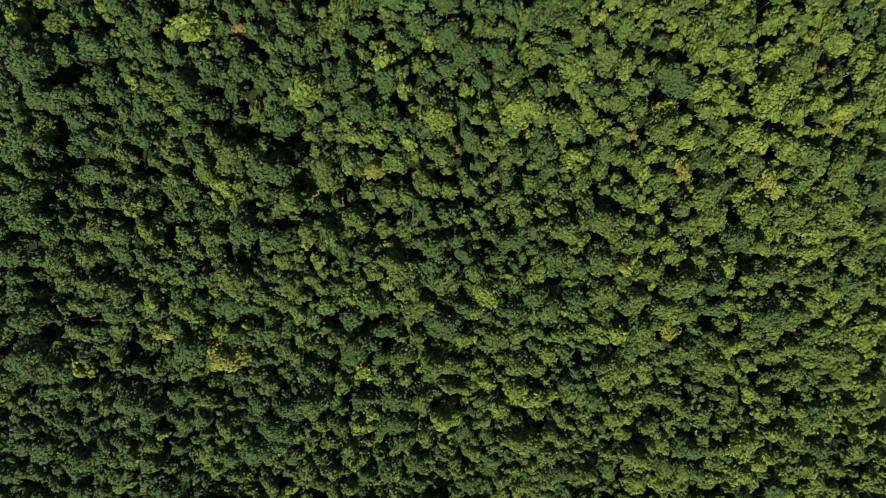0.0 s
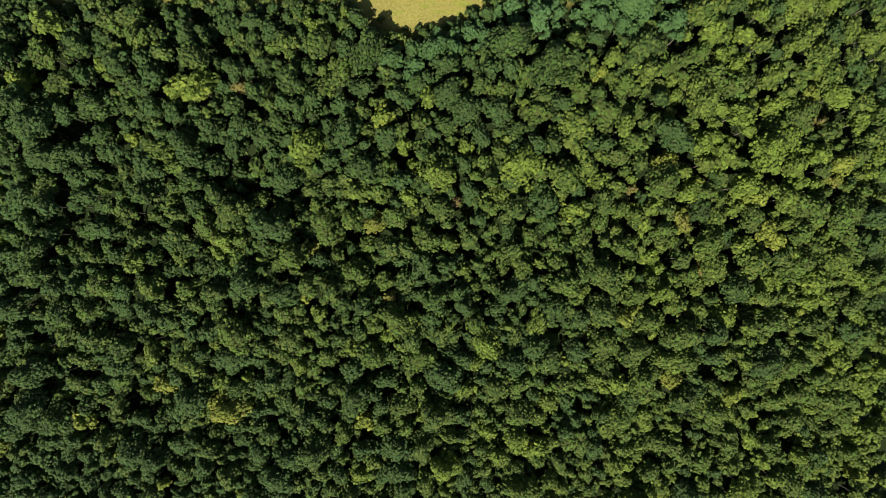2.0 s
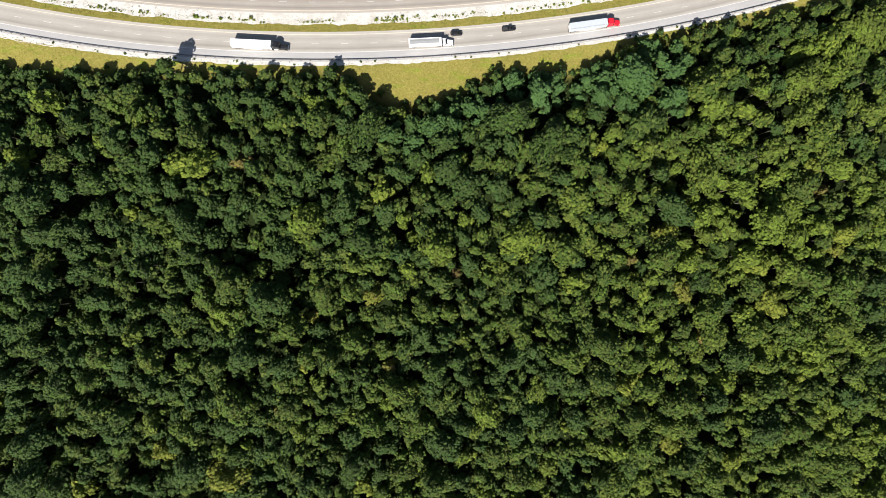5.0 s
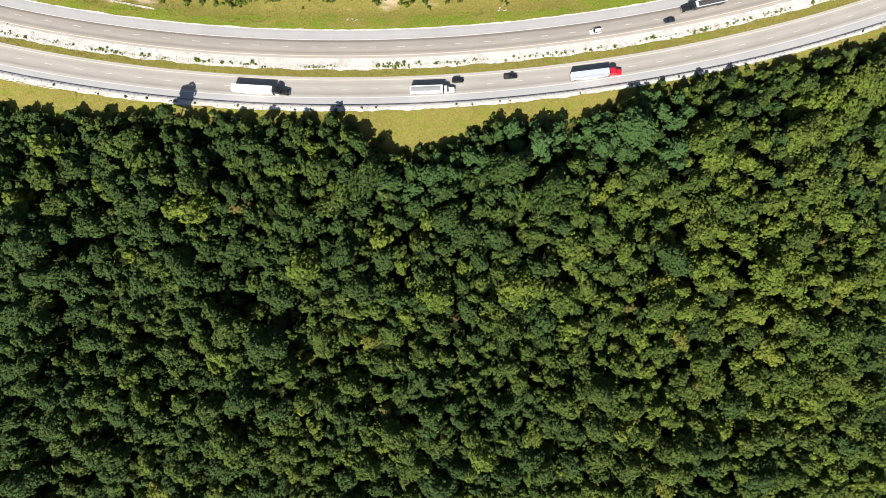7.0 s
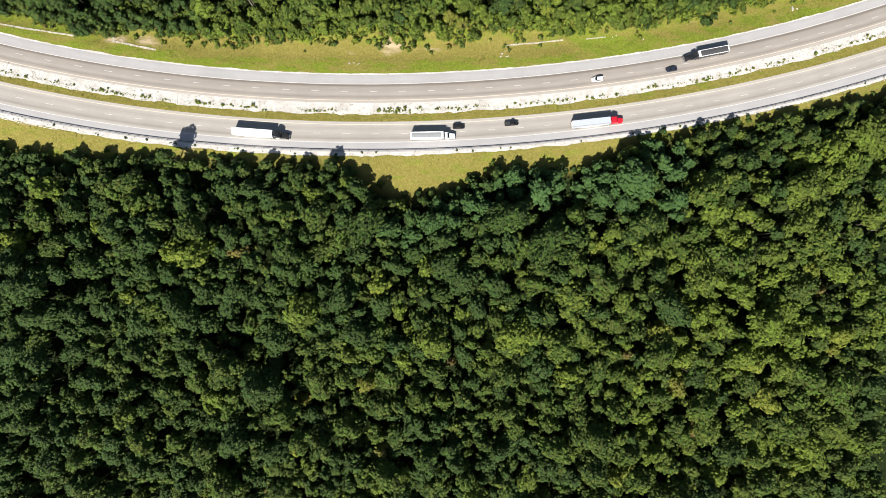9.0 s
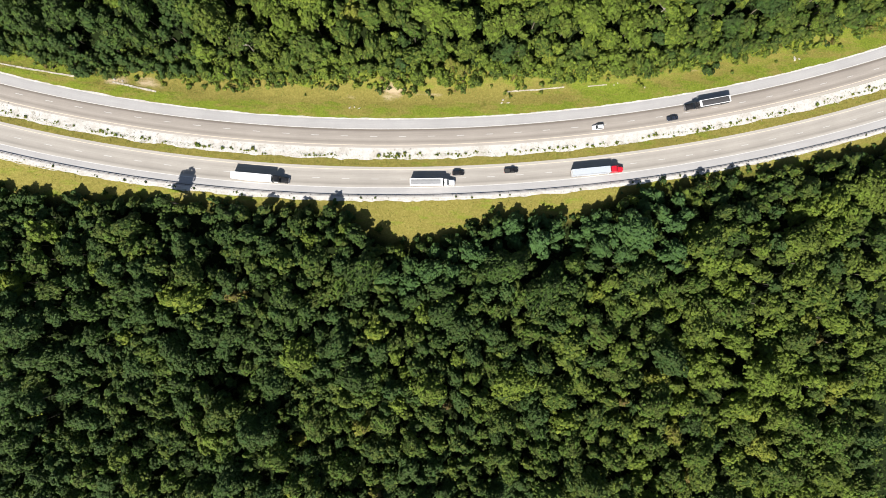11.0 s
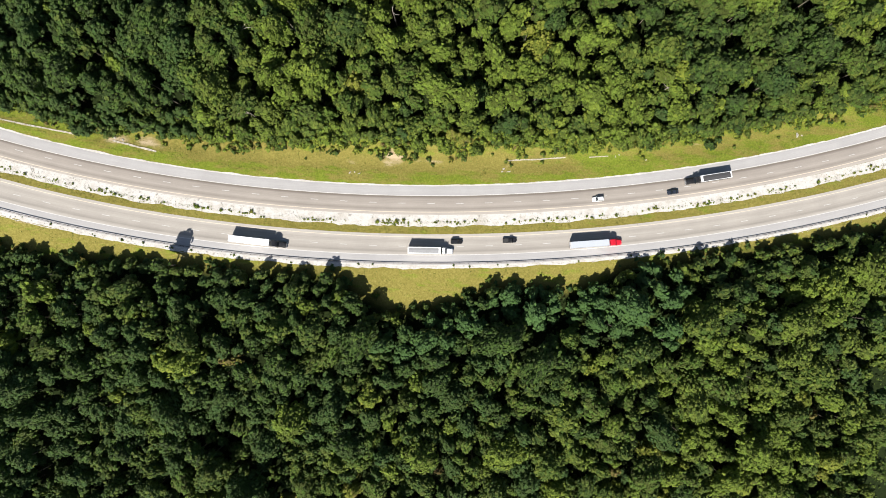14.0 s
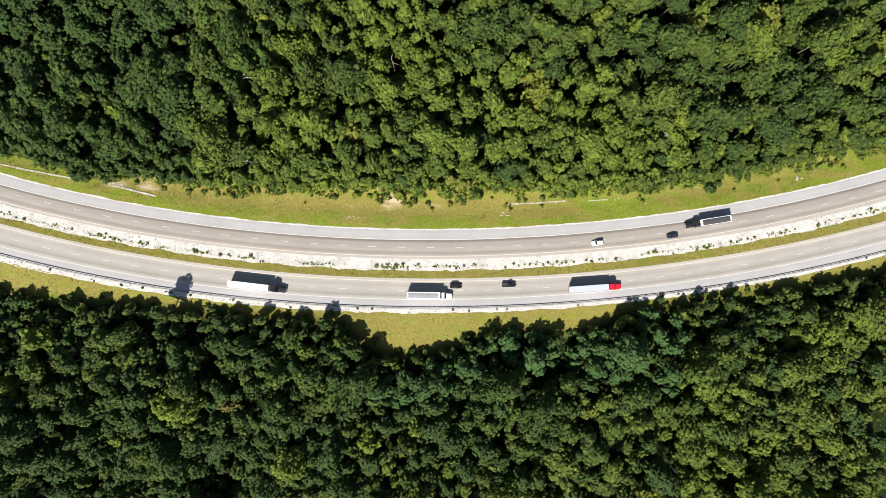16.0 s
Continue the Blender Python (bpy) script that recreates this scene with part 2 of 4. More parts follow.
def sheet(name, xs, ds, mat, lift=0.0, uv=False, drift=None, sag=0.0):
    """A surface laid on the land between lines d over the stations x. drift(x): sideways shift of the line in metres."""
    X, D = np.meshgrid(xs, ds, indexing="ij")
    U = np.linspace(0, 1, len(ds))[None, :] * np.ones_like(X)
    if drift is not None:
        D = D + drift(X, U)
    px, py = at(X, D)
    z = height(X, D) + lift - sag * np.sin(np.pi * U)
    n, k = X.shape
    i = np.arange(n * k).reshape(n, k)
    q = np.stack([i[:-1, :-1], i[1:, :-1], i[1:, 1:], i[:-1, 1:]], -1).reshape(-1, 4)
    me = mesh_quads(name, np.stack([px, py, z], -1).reshape(-1, 3), q, mat)
    if uv:
        lay = me.uv_layers.new(name="UVMap")
        co = np.stack([X.ravel(), U.ravel()], -1)[q.ravel()]
        lay.data.foreach_set("uv", co.astype(np.float32).ravel())
    me.shade_smooth()
    return new(name, me)


STATIONS = np.arange(-600, 601, 4.0)
near = np.arange(-300, 301, 4.0)
xs = np.concatenate([[-4000, -2500, -1500, -1000, -700, -500, -400], near, [400, 500, 700, 1000, 1500, 2500, 4000]])
ds = np.concatenate([[-4000, -2500, -1500, -900, -600, -420], np.arange(-300, -28, 6.0), np.arange(-26, -9.4, 2.0), [-9.3, -7.2, -3.5, 0, 3.9, 5, 6.5, 8.1, 10, 12.5, 14, 17.6, 20.8, 25.6, 28],
                     np.arange(29, 60, 1.5), np.arange(61, 180, 6.0), [200, 260, 330, 420, 600, 900, 1500, 2500, 4000]])
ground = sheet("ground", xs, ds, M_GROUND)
tagged(ground, "rolling grass verge and woodland floor under the trees", "ground", kind="structure")

# where the woods begin, north and south of the road (d over x)
SOUTH_EDGE = ((-400, -26), (-167, -23), (-136, -18), (-104, -16), (-72, -14), (-42, -13.5), (-31, -21), (-20, -27), (-5, -27), (10, -22), (20, -18), (36, -18), (50, -21), (63, -19), (76, -12.8), (117, -12.8), (162, -14.8), (400, -18))
NORTH_EDGE = ((-400, 31), (-172, 33), (-155, 34), (-146, 30), (-140, 32), (-128, 36), (-95, 38), (-60, 40), (-40, 42), (20, 42), (60, 40), (90, 39), (130, 38.5), (165, 38), (400, 36))


def south_edge(x):
    return np.interp(x, *zip(*SOUTH_EDGE))


def north_edge(x):
    return np.interp(x, *zip(*NORTH_EDGE))


EARTH = ((-21.6, 37.0, 5.5, 2.4, 1.2), (-8, 35.0, 8, 0.7, 0.75), (-134, 31.3, 3.5, 1.8, 1.2), (-122, 32.5, 6, 1.8, 0.95), (-39, 29.6, 4, 0.5, 0.7), (23, 31, 2.2, 1.4, 0.75), (-165, -10.5, 7, 1.2, 0.7), (-104, -10.5, 8, 1.2, 0.75), (-40, 34, 8, 1.2, 0.55), (60, 33, 9, 1.0, 0.5), (102, 35, 9, 1.3, 0.55))


def paint_cover(ob):
    me = ob.data
    co = np.empty(len(me.vertices) * 3, np.float32)
    me.vertices.foreach_get("co", co)
    co = co.reshape(-1, 3)
    x, d = co[:, 0], off(co[:, 0], co[:, 1])
    shaded_litter = np.clip((south_edge(x) - d + 4) / 6, 0, 1) + np.clip((d - north_edge(x)) / 6, 0, 1)
    dry = np.where(d < 0, 0.78, np.where(d < 10, 0.8, 0.42))
    dry = dry + 0.9 * np.exp(-((d - 34.5) / 2.8) ** 2) * np.clip((x + 125) / 20, 0, 1) * np.clip((40 - x) / 20, 0, 1) * (d > 25)
    dry = dry + 0.35 * np.exp(-((d - 32) / 3.0) ** 2) * np.clip(wave(x, d * 3, 60, 8) + 0.4, 0, 1)
    earth = np.zeros(len(x))
    for ex, ed, rx, rd, much in EARTH:
        earth = np.maximum(earth, 0.85 * much * np.exp(-(((x - ex) / rx) ** 2 + ((d - ed) / (rd * 1.6)) ** 2)))
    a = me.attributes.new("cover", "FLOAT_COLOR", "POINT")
    a.data.foreach_set("color", np.stack([shaded_litter, dry, earth, np.ones(len(x))], -1).astype(np.float32).ravel())


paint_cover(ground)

# ---- the two carriageways ----
def taper(a, b):
    """Slow widening of a line from west to east, different at its two sides."""
    return lambda X, U: np.clip(X, -250, 250) * (a * (1 - U) + b * U)


def wobble(amp, seed, both=True):
    def f(X, U):
        side = (U > 0.5) * 50.0
        s = np.vectorize(lambda a, b: noise.noise((a * 0.11, b, seed)) + 0.7 * noise.noise((a * 0.37, b, seed + 9)) + 0.45 * noise.noise((a * 0.9, b, seed + 5)))(X, side)
        return amp * s * (np.abs(U - 0.5) > 0.45)
    return f


def add_drift(*fs):
    return lambda X, U: sum(f(X, U) for f in fs)


FINE = np.arange(-600, 601, 1.5)
tagged(sheet("road_north", STATIONS, np.linspace(12.9, 21.0, 8), M_LANE_N, 0.05, True, taper(0.003, 0.006)), "pale worn two-lane carriageway with dark wheel tracks", "road", kind="structure")
tagged(sheet("road_south", STATIONS, np.linspace(-3.5, 5.0, 8), M_LANE_S, 0.05, True, taper(0.002, 0.001)), "pale worn two-lane carriageway beside a guard rail", "road", kind="structure")
tagged(sheet("road_shoulder_north", FINE, np.linspace(21.0, 24.7, 4), M_SHOULDER, 0.046, True, add_drift(taper(0.006, 0.0065), lambda X, U: np.where(U > 0.9, wobble(0.18, 2)(X, U), 0))), "light grey paved shoulder", "road shoulder", kind="structure")
tagged(sheet("road_shoulder_south", FINE, np.linspace(-7.5, -3.5, 4), M_SHOULDER, 0.046, True, taper(0.0, 0.002)), "light grey paved shoulder along the guard rail", "road shoulder", kind="structure")
tagged(sheet("gravel_median", FINE, np.linspace(8.2, 13.0, 8), M_GRAVEL, 0.04, False, add_drift(taper(0.004, 0.002), lambda X, U: np.where(U < 0.1, wobble(0.7, 4)(X, U), 0))), "white limestone gravel strip between the carriageways", "gravel", kind="structure")
tagged(sheet("gravel_verge_south", FINE, np.linspace(-9.0, -7.4, 4), M_GRAVEL, 0.035, False, add_drift(taper(0.003, 0.0), lambda X, U: np.where(U < 0.1, wobble(0.6, 5)(X, U), 0))), "white gravel edge under the guard rail", "gravel", kind="structure")
tagged(sheet("gravel_verge_north", FINE, np.linspace(24.5, 25.3, 3), M_GRAVEL, 0.03, False, add_drift(taper(0.0065, 0.0065), lambda X, U: np.where(U > 0.9, wobble(0.35, 6)(X, U), 0))), "thin white gravel edge of the shoulder", "gravel", kind="structure")


def line(name, d, drift, width, mat, label):
    tagged(sheet(name, STATIONS, [d - width / 2, d + width / 2], mat, 0.056, False, drift), label, "road marking", kind="structure")


line("edge_line_north", 20.85, taper(0.0065, 0.0065), 0.22, M_WHITE, "solid white edge line")
line("inner_line_north", 14.05, taper(0.0045, 0.0045), 0.22, M_YELLOW, "solid faded yellow edge line")
line("inner_line_south", 3.85, taper(0.001, 0.001), 0.22, M_YELLOW, "solid faded yellow edge line")
line("edge_line_south", -3.5, taper(0.002, 0.002), 0.24, M_WHITE, "solid white edge line")


# ---- building helpers ----
def part(name, bm, mat, parent, label="", smooth=False):
    me = bpy.data.meshes.new(name)
    bmesh.ops.recalc_face_normals(bm, faces=bm.faces)
    bm.to_mesh(me)
    bm.free()
    if smooth:
        me.shade_smooth()
    me.materials.append(mat)
    ob = new(name, me)
    if parent is not None:
        ob.parent = parent
    return tagged(ob, label)


def box(lo, hi, bevel=0.0, bm=None, seg=2):
    bm2 = bmesh.new()
    c, s = [(a + b) / 2 for a, b in zip(lo, hi)], [abs(b - a) for a, b in zip(lo, hi)]
    bmesh.ops.create_cube(bm2, size=1, matrix=Matrix.Translation(c) @ Matrix.Diagonal((*s, 1)))
    if bevel:
        bmesh.ops.bevel(bm2, geom=bm2.edges[:], offset=bevel, segments=seg, affect="EDGES", profile=0.6)
    return join(bm, bm2)


def tube(p, r, length, axis="Y", seg=18, bm=None, r2=None, bevel=0.0):
    bm2 = bmesh.new()
    turn = {"X": Matrix.Rotation(radians(90), 4, "Y"), "Y": Matrix.Rotation(radians(90), 4, "X"), "Z": Matrix.Identity(4)}[axis]
    bmesh.ops.create_cone(bm2, cap_ends=True, segments=seg, radius1=r, radius2=r if r2 is None else r2, depth=length, matrix=Matrix.Translation(p) @ turn)
    if bevel:
        bmesh.ops.bevel(bm2, geom=[e for e in bm2.edges if len(e.link_faces) == 2 and e.calc_face_angle(0) > 1.0], offset=bevel, segments=2, affect="EDGES")
    return join(bm, bm2)


def profile(points, y0, y1, bevel=0.0, bm=None, inset=1.0):
    """A side outline (x, z) drawn out across y."""
    bm2 = bmesh.new()
    lo = [bm2.verts.new((x, y0 , z)) for x, z in points]
    hi = [bm2.verts.new((x, y1, z)) for x, z in points]
    bm2.faces.new(lo)
    bm2.faces.new(hi[::-1])
    for i in range(len(points)):
        j = (i + 1) % len(points)
        bm2.faces.new((lo[i], hi[i], hi[j], lo[j]))
    if bevel:
        bmesh.ops.bevel(bm2, geom=bm2.edges[:], offset=bevel, segments=2, affect="EDGES", profile=0.6)
    return join(bm, bm2)


def loft(rings, bm=None):
    """Closed rings of equal count, skinned and capped."""
    bm2 = bmesh.new()
    vs = [[bm2.verts.new(p) for p in r] for r in rings]
    for a, b in zip(vs, vs[1:]):
        for i in range(len(a)):
            j = (i + 1) % len(a)
            bm2.faces.new((a[i], a[j], b[j], b[i]))
    bm2.faces.new(vs[0][::-1])
    bm2.faces.new(vs[-1])
    return join(bm, bm2)


def join(bm, other):
    if bm is None:
        return other
    me = bpy.data.meshes.new("tmp")
    other.to_mesh(me)
    other.free()
    bm.from_mesh(me)
    bpy.data.meshes.remove(me)
    return bm


def thing(name, label, category, group=""):
    return tagged(new(name), label, category, group)


def wheel(parent, x, y, r=0.5, w=0.28, rim=M_CHROME):
    tyre = part("wheel", tube((x, y, r), r, w, "Y", 20, bevel=0.04), M_RUBBER, parent, "black rubber tyre")
    s = 1 if y > 0 else -1
    part("rim", tube((x, y + s * (w / 2 + 0.005), r), r * 0.55, 0.03, "Y", 14), rim, tyre, "metal rim")


# ---- lorries: local x ahead, origin on the road under the trailer's rear end ----
def tractor(truck, x0, mat, sleeper, length, label):
    """A bonneted tractor whose back stands at x0."""
    x1 = x0 + length
    part("chassis", box((x0 - 1.9, -0.45, 0.75), (x1 - 0.4, 0.45, 1.02), 0.03), M_CHASSIS, truck)
    back = x0 + 0.35
    cab_end = back + (2.6 if sleeper else 1.5)
    top = 3.75 if sleeper else 3.0
    cab = part("cab", profile([(back, 1.05), (back, top), (back + (1.4 if sleeper else 0.9), top + (0.1 if sleeper else 0.05)), (cab_end - 0.35, top - 0.35), (cab_end + 0.25, 2.15), (cab_end + 0.25, 1.05)], -1.2, 1.2, 0.12), mat, truck, label)
    part("windscreen", profile([(cab_end - 0.30, top - 0.42), (cab_end + 0.24, 2.20), (cab_end + 0.29, 2.24), (cab_end - 0.25, top - 0.36)], -1.02, 1.02, 0.015), M_GLASS, cab, "dark windscreen")
    for s in (-1, 1):
        part("side_window", box((cab_end - 0.95, s * 1.19, 2.15), (cab_end - 0.2, s * 1.215, 2.8), 0.01), M_GLASS, cab, "dark side window")
        mir = part("mirror", box((cab_end + 0.05, s * 1.28, 2.1), (cab_end + 0.2, s * 1.5, 2.75), 0.03), M_CHROME if mat is M_TRUCK_WHITE else mat, truck)
        part("mirror_arm", box((cab_end + 0.08, s * 1.15, 2.4), (cab_end + 0.12, s * 1.3, 2.45)), M_CHASSIS, mir)
        part("exhaust_stack", tube((back - 0.12, s * 0.95, 2.5), 0.09, 2.6, "Z", 12), M_CHROME, truck, "chrome exhaust stack")
        part("fuel_tank", tube((back + 0.9, s * 0.98, 0.78), 0.32, 1.5, "X", 16, bevel=0.04), M_CHROME, truck, "polished fuel tank")
        part("fender", profile([(x1 - 1.75, 0.85), (x1 - 1.6, 1.22), (x1 - 0.75, 1.22), (x1 - 0.35, 0.95), (x1 - 0.35, 0.75), (x1 - 0.6, 0.9), (x1 - 0.8, 1.12), (x1 - 1.5, 1.12)], s * 0.8, s * 1.2, 0.02), mat, truck)
        part("headlight", box((x1 - 0.32, s * 0.72, 0.95), (x1 - 0.2, s * 1.0, 1.2), 0.03), M_LAMP_CLEAR, truck, "clear headlight")
    h0, h1 = cab_end + 0.1, x1 - 0.2
    rings = []
    for u in (0.0, 0.35, 0.75, 1.0):
        x = h0 + (h1 - h0) * u
        w, t = 1.12 - 0.32 * u ** 1.5, 2.16 - 0.32 * u ** 1.6
        rings.append([(x, -w, 0.8), (x, -w, t - 0.3), (x, -w * 0.8, t - 0.05), (x, -w * 0.4, t), (x, w * 0.4, t), (x, w * 0.8, t - 0.05), (x, w, t - 0.3), (x, w, 0.8)])
    part("bonnet", loft(rings), mat, truck)
    part("grille", box((h1 - 0.01, -0.6, 0.85), (h1 + 0.05, 0.6, 1.65), 0.02), M_CHROME, truck, "chrome grille")
    part("bumper", box((x1 - 0.22, -1.15, 0.42), (x1, 1.15, 0.78), 0.07), M_CHROME if mat is not M_TRUCK_RED else mat, truck)
    part("fifth_wheel", tube((x0 - 0.9, 0, 1.12), 0.5, 0.15, "Z", 16), M_CHASSIS, truck)
    if sleeper:
        part("roof_fairing", profile([(back + 0.1, top + 0.02), (back + 0.1, top + 0.35), (back + 0.7, top + 0.33), (back + 1.9, top - 0.05), (back + 1.4, top + 0.02)], -1.1, 1.1, 0.06), mat, truck)
    for s in (-1, 1):
        wheel(truck, x1 - 1.15, s * 1.02)
        for wx in (x0 - 0.25, x0 - 1.55):
            wheel(truck, wx, s * 0.95, 0.5, 0.55)


def trailer(truck, length, kind, skin=None):
    skin = skin or M_TRUCK_WHITE
    w, floor, top = 1.3, 1.15, 4.1
    if kind == "box":
        body = part("trailer_body", box((0, -w, floor), (length, w, top), 0.05), skin, truck, "plain pale trailer box")
        for i in range(1, int(length / 1.2)):
            part("roof_bow", box((i * 1.2 - 0.02, -w + 0.06, top - 0.002), (i * 1.2 + 0.02, w - 0.06, top + 0.012)), skin, body)
        for s in (-1, 1):
            part("top_rail", box((0.03, s * (w - 0.05), top - 0.10), (length - 0.03, s * (w + 0.012), top + 0.015), 0.008), M_CHROME, body, "pale metal roof rail")
            part("side_skirt", box((4.6, s * (w - 0.06), 0.45), (length - 4.2, s * (w - 0.03), floor)), M_TRUCK_WHITE, body)
            part("rear_door", box((-0.035, 0.02 * s if s > 0 else -w + 0.08, floor + 0.1), (-0.001, w - 0.08 if s > 0 else -0.02, top - 0.12), 0.008), M_TRUCK_WHITE, body)
    else:
        # dark: a real tarpaulin; pale: a sheet coloured like a shaded open bed
        top_mat = M_TARP if kind == "dark" else M_BED_SHADE
        top = 3.6 if kind == "dark" else 3.9
        body = part("trailer_body", box((0, -w, floor), (length, w, top - 0.35), 0.05), M_TARP if kind == "dark" else M_TRUCK_WHITE, truck, "dark tipping trailer body" if kind == "dark" else "white tipping trailer body")
        for s in (-1, 1):
            part("top_rail", box((0.0, s * (w - 0.34 if kind == "pale" else w - 0.14), top - 0.4), (length, s * (w + 0.03), top), 0.03), M_TRUCK_WHITE, body, "broad white top rail")
        for a, b in ((0.0, 0.5), (length - 0.9, length)):
            part("end_cap", box((a, -w, top - 0.38), (b, w, top + 0.02), 0.03), M_TRUCK_WHITE, body, "white end panel")
        n, rows = 14, []
        for i in range(n + 1):
            x = 0.4 + (length - 1.2) * i / n
            sag = 0.05 * (i % 2) + 0.02 * math.sin(i * 2.1)
            rows.append([(x, -w + 0.14, top - 0.12), (x, -w * 0.5, top - 0.05 + 0.5 * sag), (x, 0, top + sag), (x, w * 0.5, top - 0.05 + 0.5 * sag), (x, w - 0.14, top - 0.12), (x, 0, top - 0.3)])
        part("top_sheet", loft(rows), top_mat, body, "grey sheet, a tarpaulin on the dark trailer, the shaded open bed on the white one")
        for i in range(1, int(length / 1.1)):
            for s in (-1, 1):
                part("side_rib", box((i * 1.1 - 0.04, s * (w - 0.01), floor), (i * 1.1 + 0.04, s * (w + 0.06), top - 0.4)), M_TARP if kind == "dark" else M_TRUCK_WHITE, body)
    part("underframe", box((0.3, -0.5, 0.95), (length - 0.5, 0.5, floor + 0.02)), M_CHASSIS, truck)
    part("rear_guard", box((0.0, -1.1, 0.45), (0.1, 1.1, 0.6)), M_CHASSIS, truck)
    for s in (-1, 1):
        part("landing_leg", box((length - 2.9, s * 0.75, 0.15), (length - 2.75, s * 0.9, floor)), M_CHASSIS, truck)
        part("tail_lamp", box((-0.04, s * 0.8, 0.8), (0.0, s * 1.05, 0.95)), M_LAMP_RED, truck, "red tail lamp")
        for wx in (1.2, 2.5):
            wheel(truck, wx, s * 0.98, 0.5, 0.55)


def lay(ob, x, d, back=False):
    """Sets a vehicle on the pavement at x, d, pointing along the road."""
    px, py = at(x, d)
    yaw = math.atan(float(slope(x))) + (math.pi if back else 0)
    tilt = -math.atan(0.041) * (-1 if back else 1)
    roll = -math.atan(0.08) * (-1 if back else 1)
    ob.matrix_basis = Matrix.Translation((px, py, float(height(x, d)) + 0.055)) @ Euler((roll, -tilt, yaw), "XYZ").to_matrix().to_4x4()


def lorry(label, kind, x, d, mat, trailer_length, tractor_length, sleeper, cab_label, back=False, skin=None):
    t = thing("lorry", label, "lorry")
    trailer(t, trailer_length, kind, skin)
    tractor(t, trailer_length + 0.25, mat, sleeper, tractor_length, cab_label)
    lay(t, x, d, back)
    return t


lorry("articulated lorry with a silvery white box trailer and red cab", "box", 52.0, -1.6, M_TRUCK_RED, 15.6, 5.6, True, "bright red sleeper cab", skin=M_TRUCK_PALE)
lorry("white tipper lorry with an open trailer, its shaded bed a grey sheet", "pale", -13.6, -1.8, M_TRUCK_WHITE, 13.3, 4.7, False, "white day cab")
lorry("articulated lorry with a white box trailer and black cab", "box", -84.5, -1.7, M_TRUCK_BLACK, 16.0, 6.3, True, "black sleeper cab")
lorry("lorry with a black cab and dark grey tarpaulin trailer", "dark", 116.4, 19.7, M_TRUCK_BLACK, 13.0, 5.4, False, "black day cab with white hood sides", True)


# ---- cars: local x ahead, origin on the road at the middle ----
def car(label, kind, x, d, mat, back=False):
    c = thing("car", label, "pickup" if kind == "pickup" else "car")
    L, W = {"saloon": (4.7, 0.9), "suv": (4.8, 0.97), "pickup": (5.7, 0.98)}[kind]
    h = L / 2
    rings = []
    for u, w, b, t in ((-1.0, 0.80, 0.45, 0.80), (-0.97, 0.88, 0.30, 0.95), (-0.7, 1.0, 0.25, 1.0), (0.0, 1.0, 0.24, 0.98), (0.5, 1.0, 0.25, 0.96), (0.85, 0.95, 0.27, 0.86), (0.97, 0.84, 0.32, 0.74), (1.0, 0.72, 0.42, 0.62)):
        x_, w_ = u * h, w * W
        rings.append([(x_, -w_ * 0.92, b), (x_, -w_, b + 0.2), (x_, -w_ * 0.97, t - 0.12), (x_, -w_ * 0.82, t), (x_, w_ * 0.82, t), (x_, w_ * 0.97, t - 0.12), (x_, w_, b + 0.2), (x_, w_ * 0.92, b)])
    body = part("body", loft(rings), mat, c, smooth=False)
    a, b, top = {"saloon": (-0.72, 0.42, 1.44), "suv": (-0.93, 0.40, 1.72), "pickup": (-0.12, 0.46, 1.85)}[kind]
    ra, rb = {"saloon": (-0.42, 0.10), "suv": (-0.80, 0.12), "pickup": (-0.06, 0.24)}[kind]
    glass = []
    for z, p, q, w_ in ((0.94, a, b, 0.86), (top - 0.07, ra, rb, 0.70)):
        glass.append([(p * h, -w_ * W, z), (q * h, -w_ * W * 0.96, z), (q * h, w_ * W * 0.96, z), (p * h, w_ * W, z)])
    part("windows", loft(glass), M_GLASS, body, "dark window band")
    part("roof", box((ra * h - 0.08, -0.70 * W, top - 0.08), (rb * h + 0.06, 0.70 * W, top), 0.035), mat, body)
    for s in (-1, 1):
        for p, q in ((ra, a), (rb, b)):
            part("pillar", loft([[(q * h - 0.05, s * 0.86 * W, 0.93), (q * h + 0.05, s * 0.86 * W, 0.93), (q * h + 0.05, s * 0.80 * W, 0.93), (q * h - 0.05, s * 0.80 * W, 0.93)],
                                 [(p * h - 0.05, s * 0.71 * W, top - 0.05), (p * h + 0.05, s * 0.71 * W, top - 0.05), (p * h + 0.05, s * 0.66 * W, top - 0.05), (p * h - 0.05, s * 0.66 * W, top - 0.05)]]), mat, body)
        part("wing_mirror", box((b * h - 0.35, s * W * 0.98, 0.95), (b * h - 0.15, s * (W + 0.16), 1.1), 0.03), mat, body)
        part("headlight", box((h - 0.28, s * W * 0.5, 0.62), (h - 0.06, s * W * 0.78, 0.76), 0.03), M_LAMP_CLEAR, c, "clear headlight")
        part("tail_light", box((-h + 0.0, s * W * 0.55, 0.7), (-h + 0.08, s * W * 0.82, 0.88), 0.02), M_LAMP_RED, c, "red tail light")
        for u in (-0.6, 0.62):
            wheel(c, u * h, s * W * 0.86, 0.34, 0.22)
    if kind == "pickup":
        part("bed_liner", box((-0.93 * h, -0.74 * W, 0.99), (-0.2 * h, 0.74 * W, 1.015), 0.01), M_CHASSIS, c, "dark open load bed")
        for s in (-1, 1):
            part("bed_rail", box((-0.96 * h, s * 0.78 * W, 0.96), (-0.15 * h, s * 0.93 * W, 1.12), 0.02), mat, c)
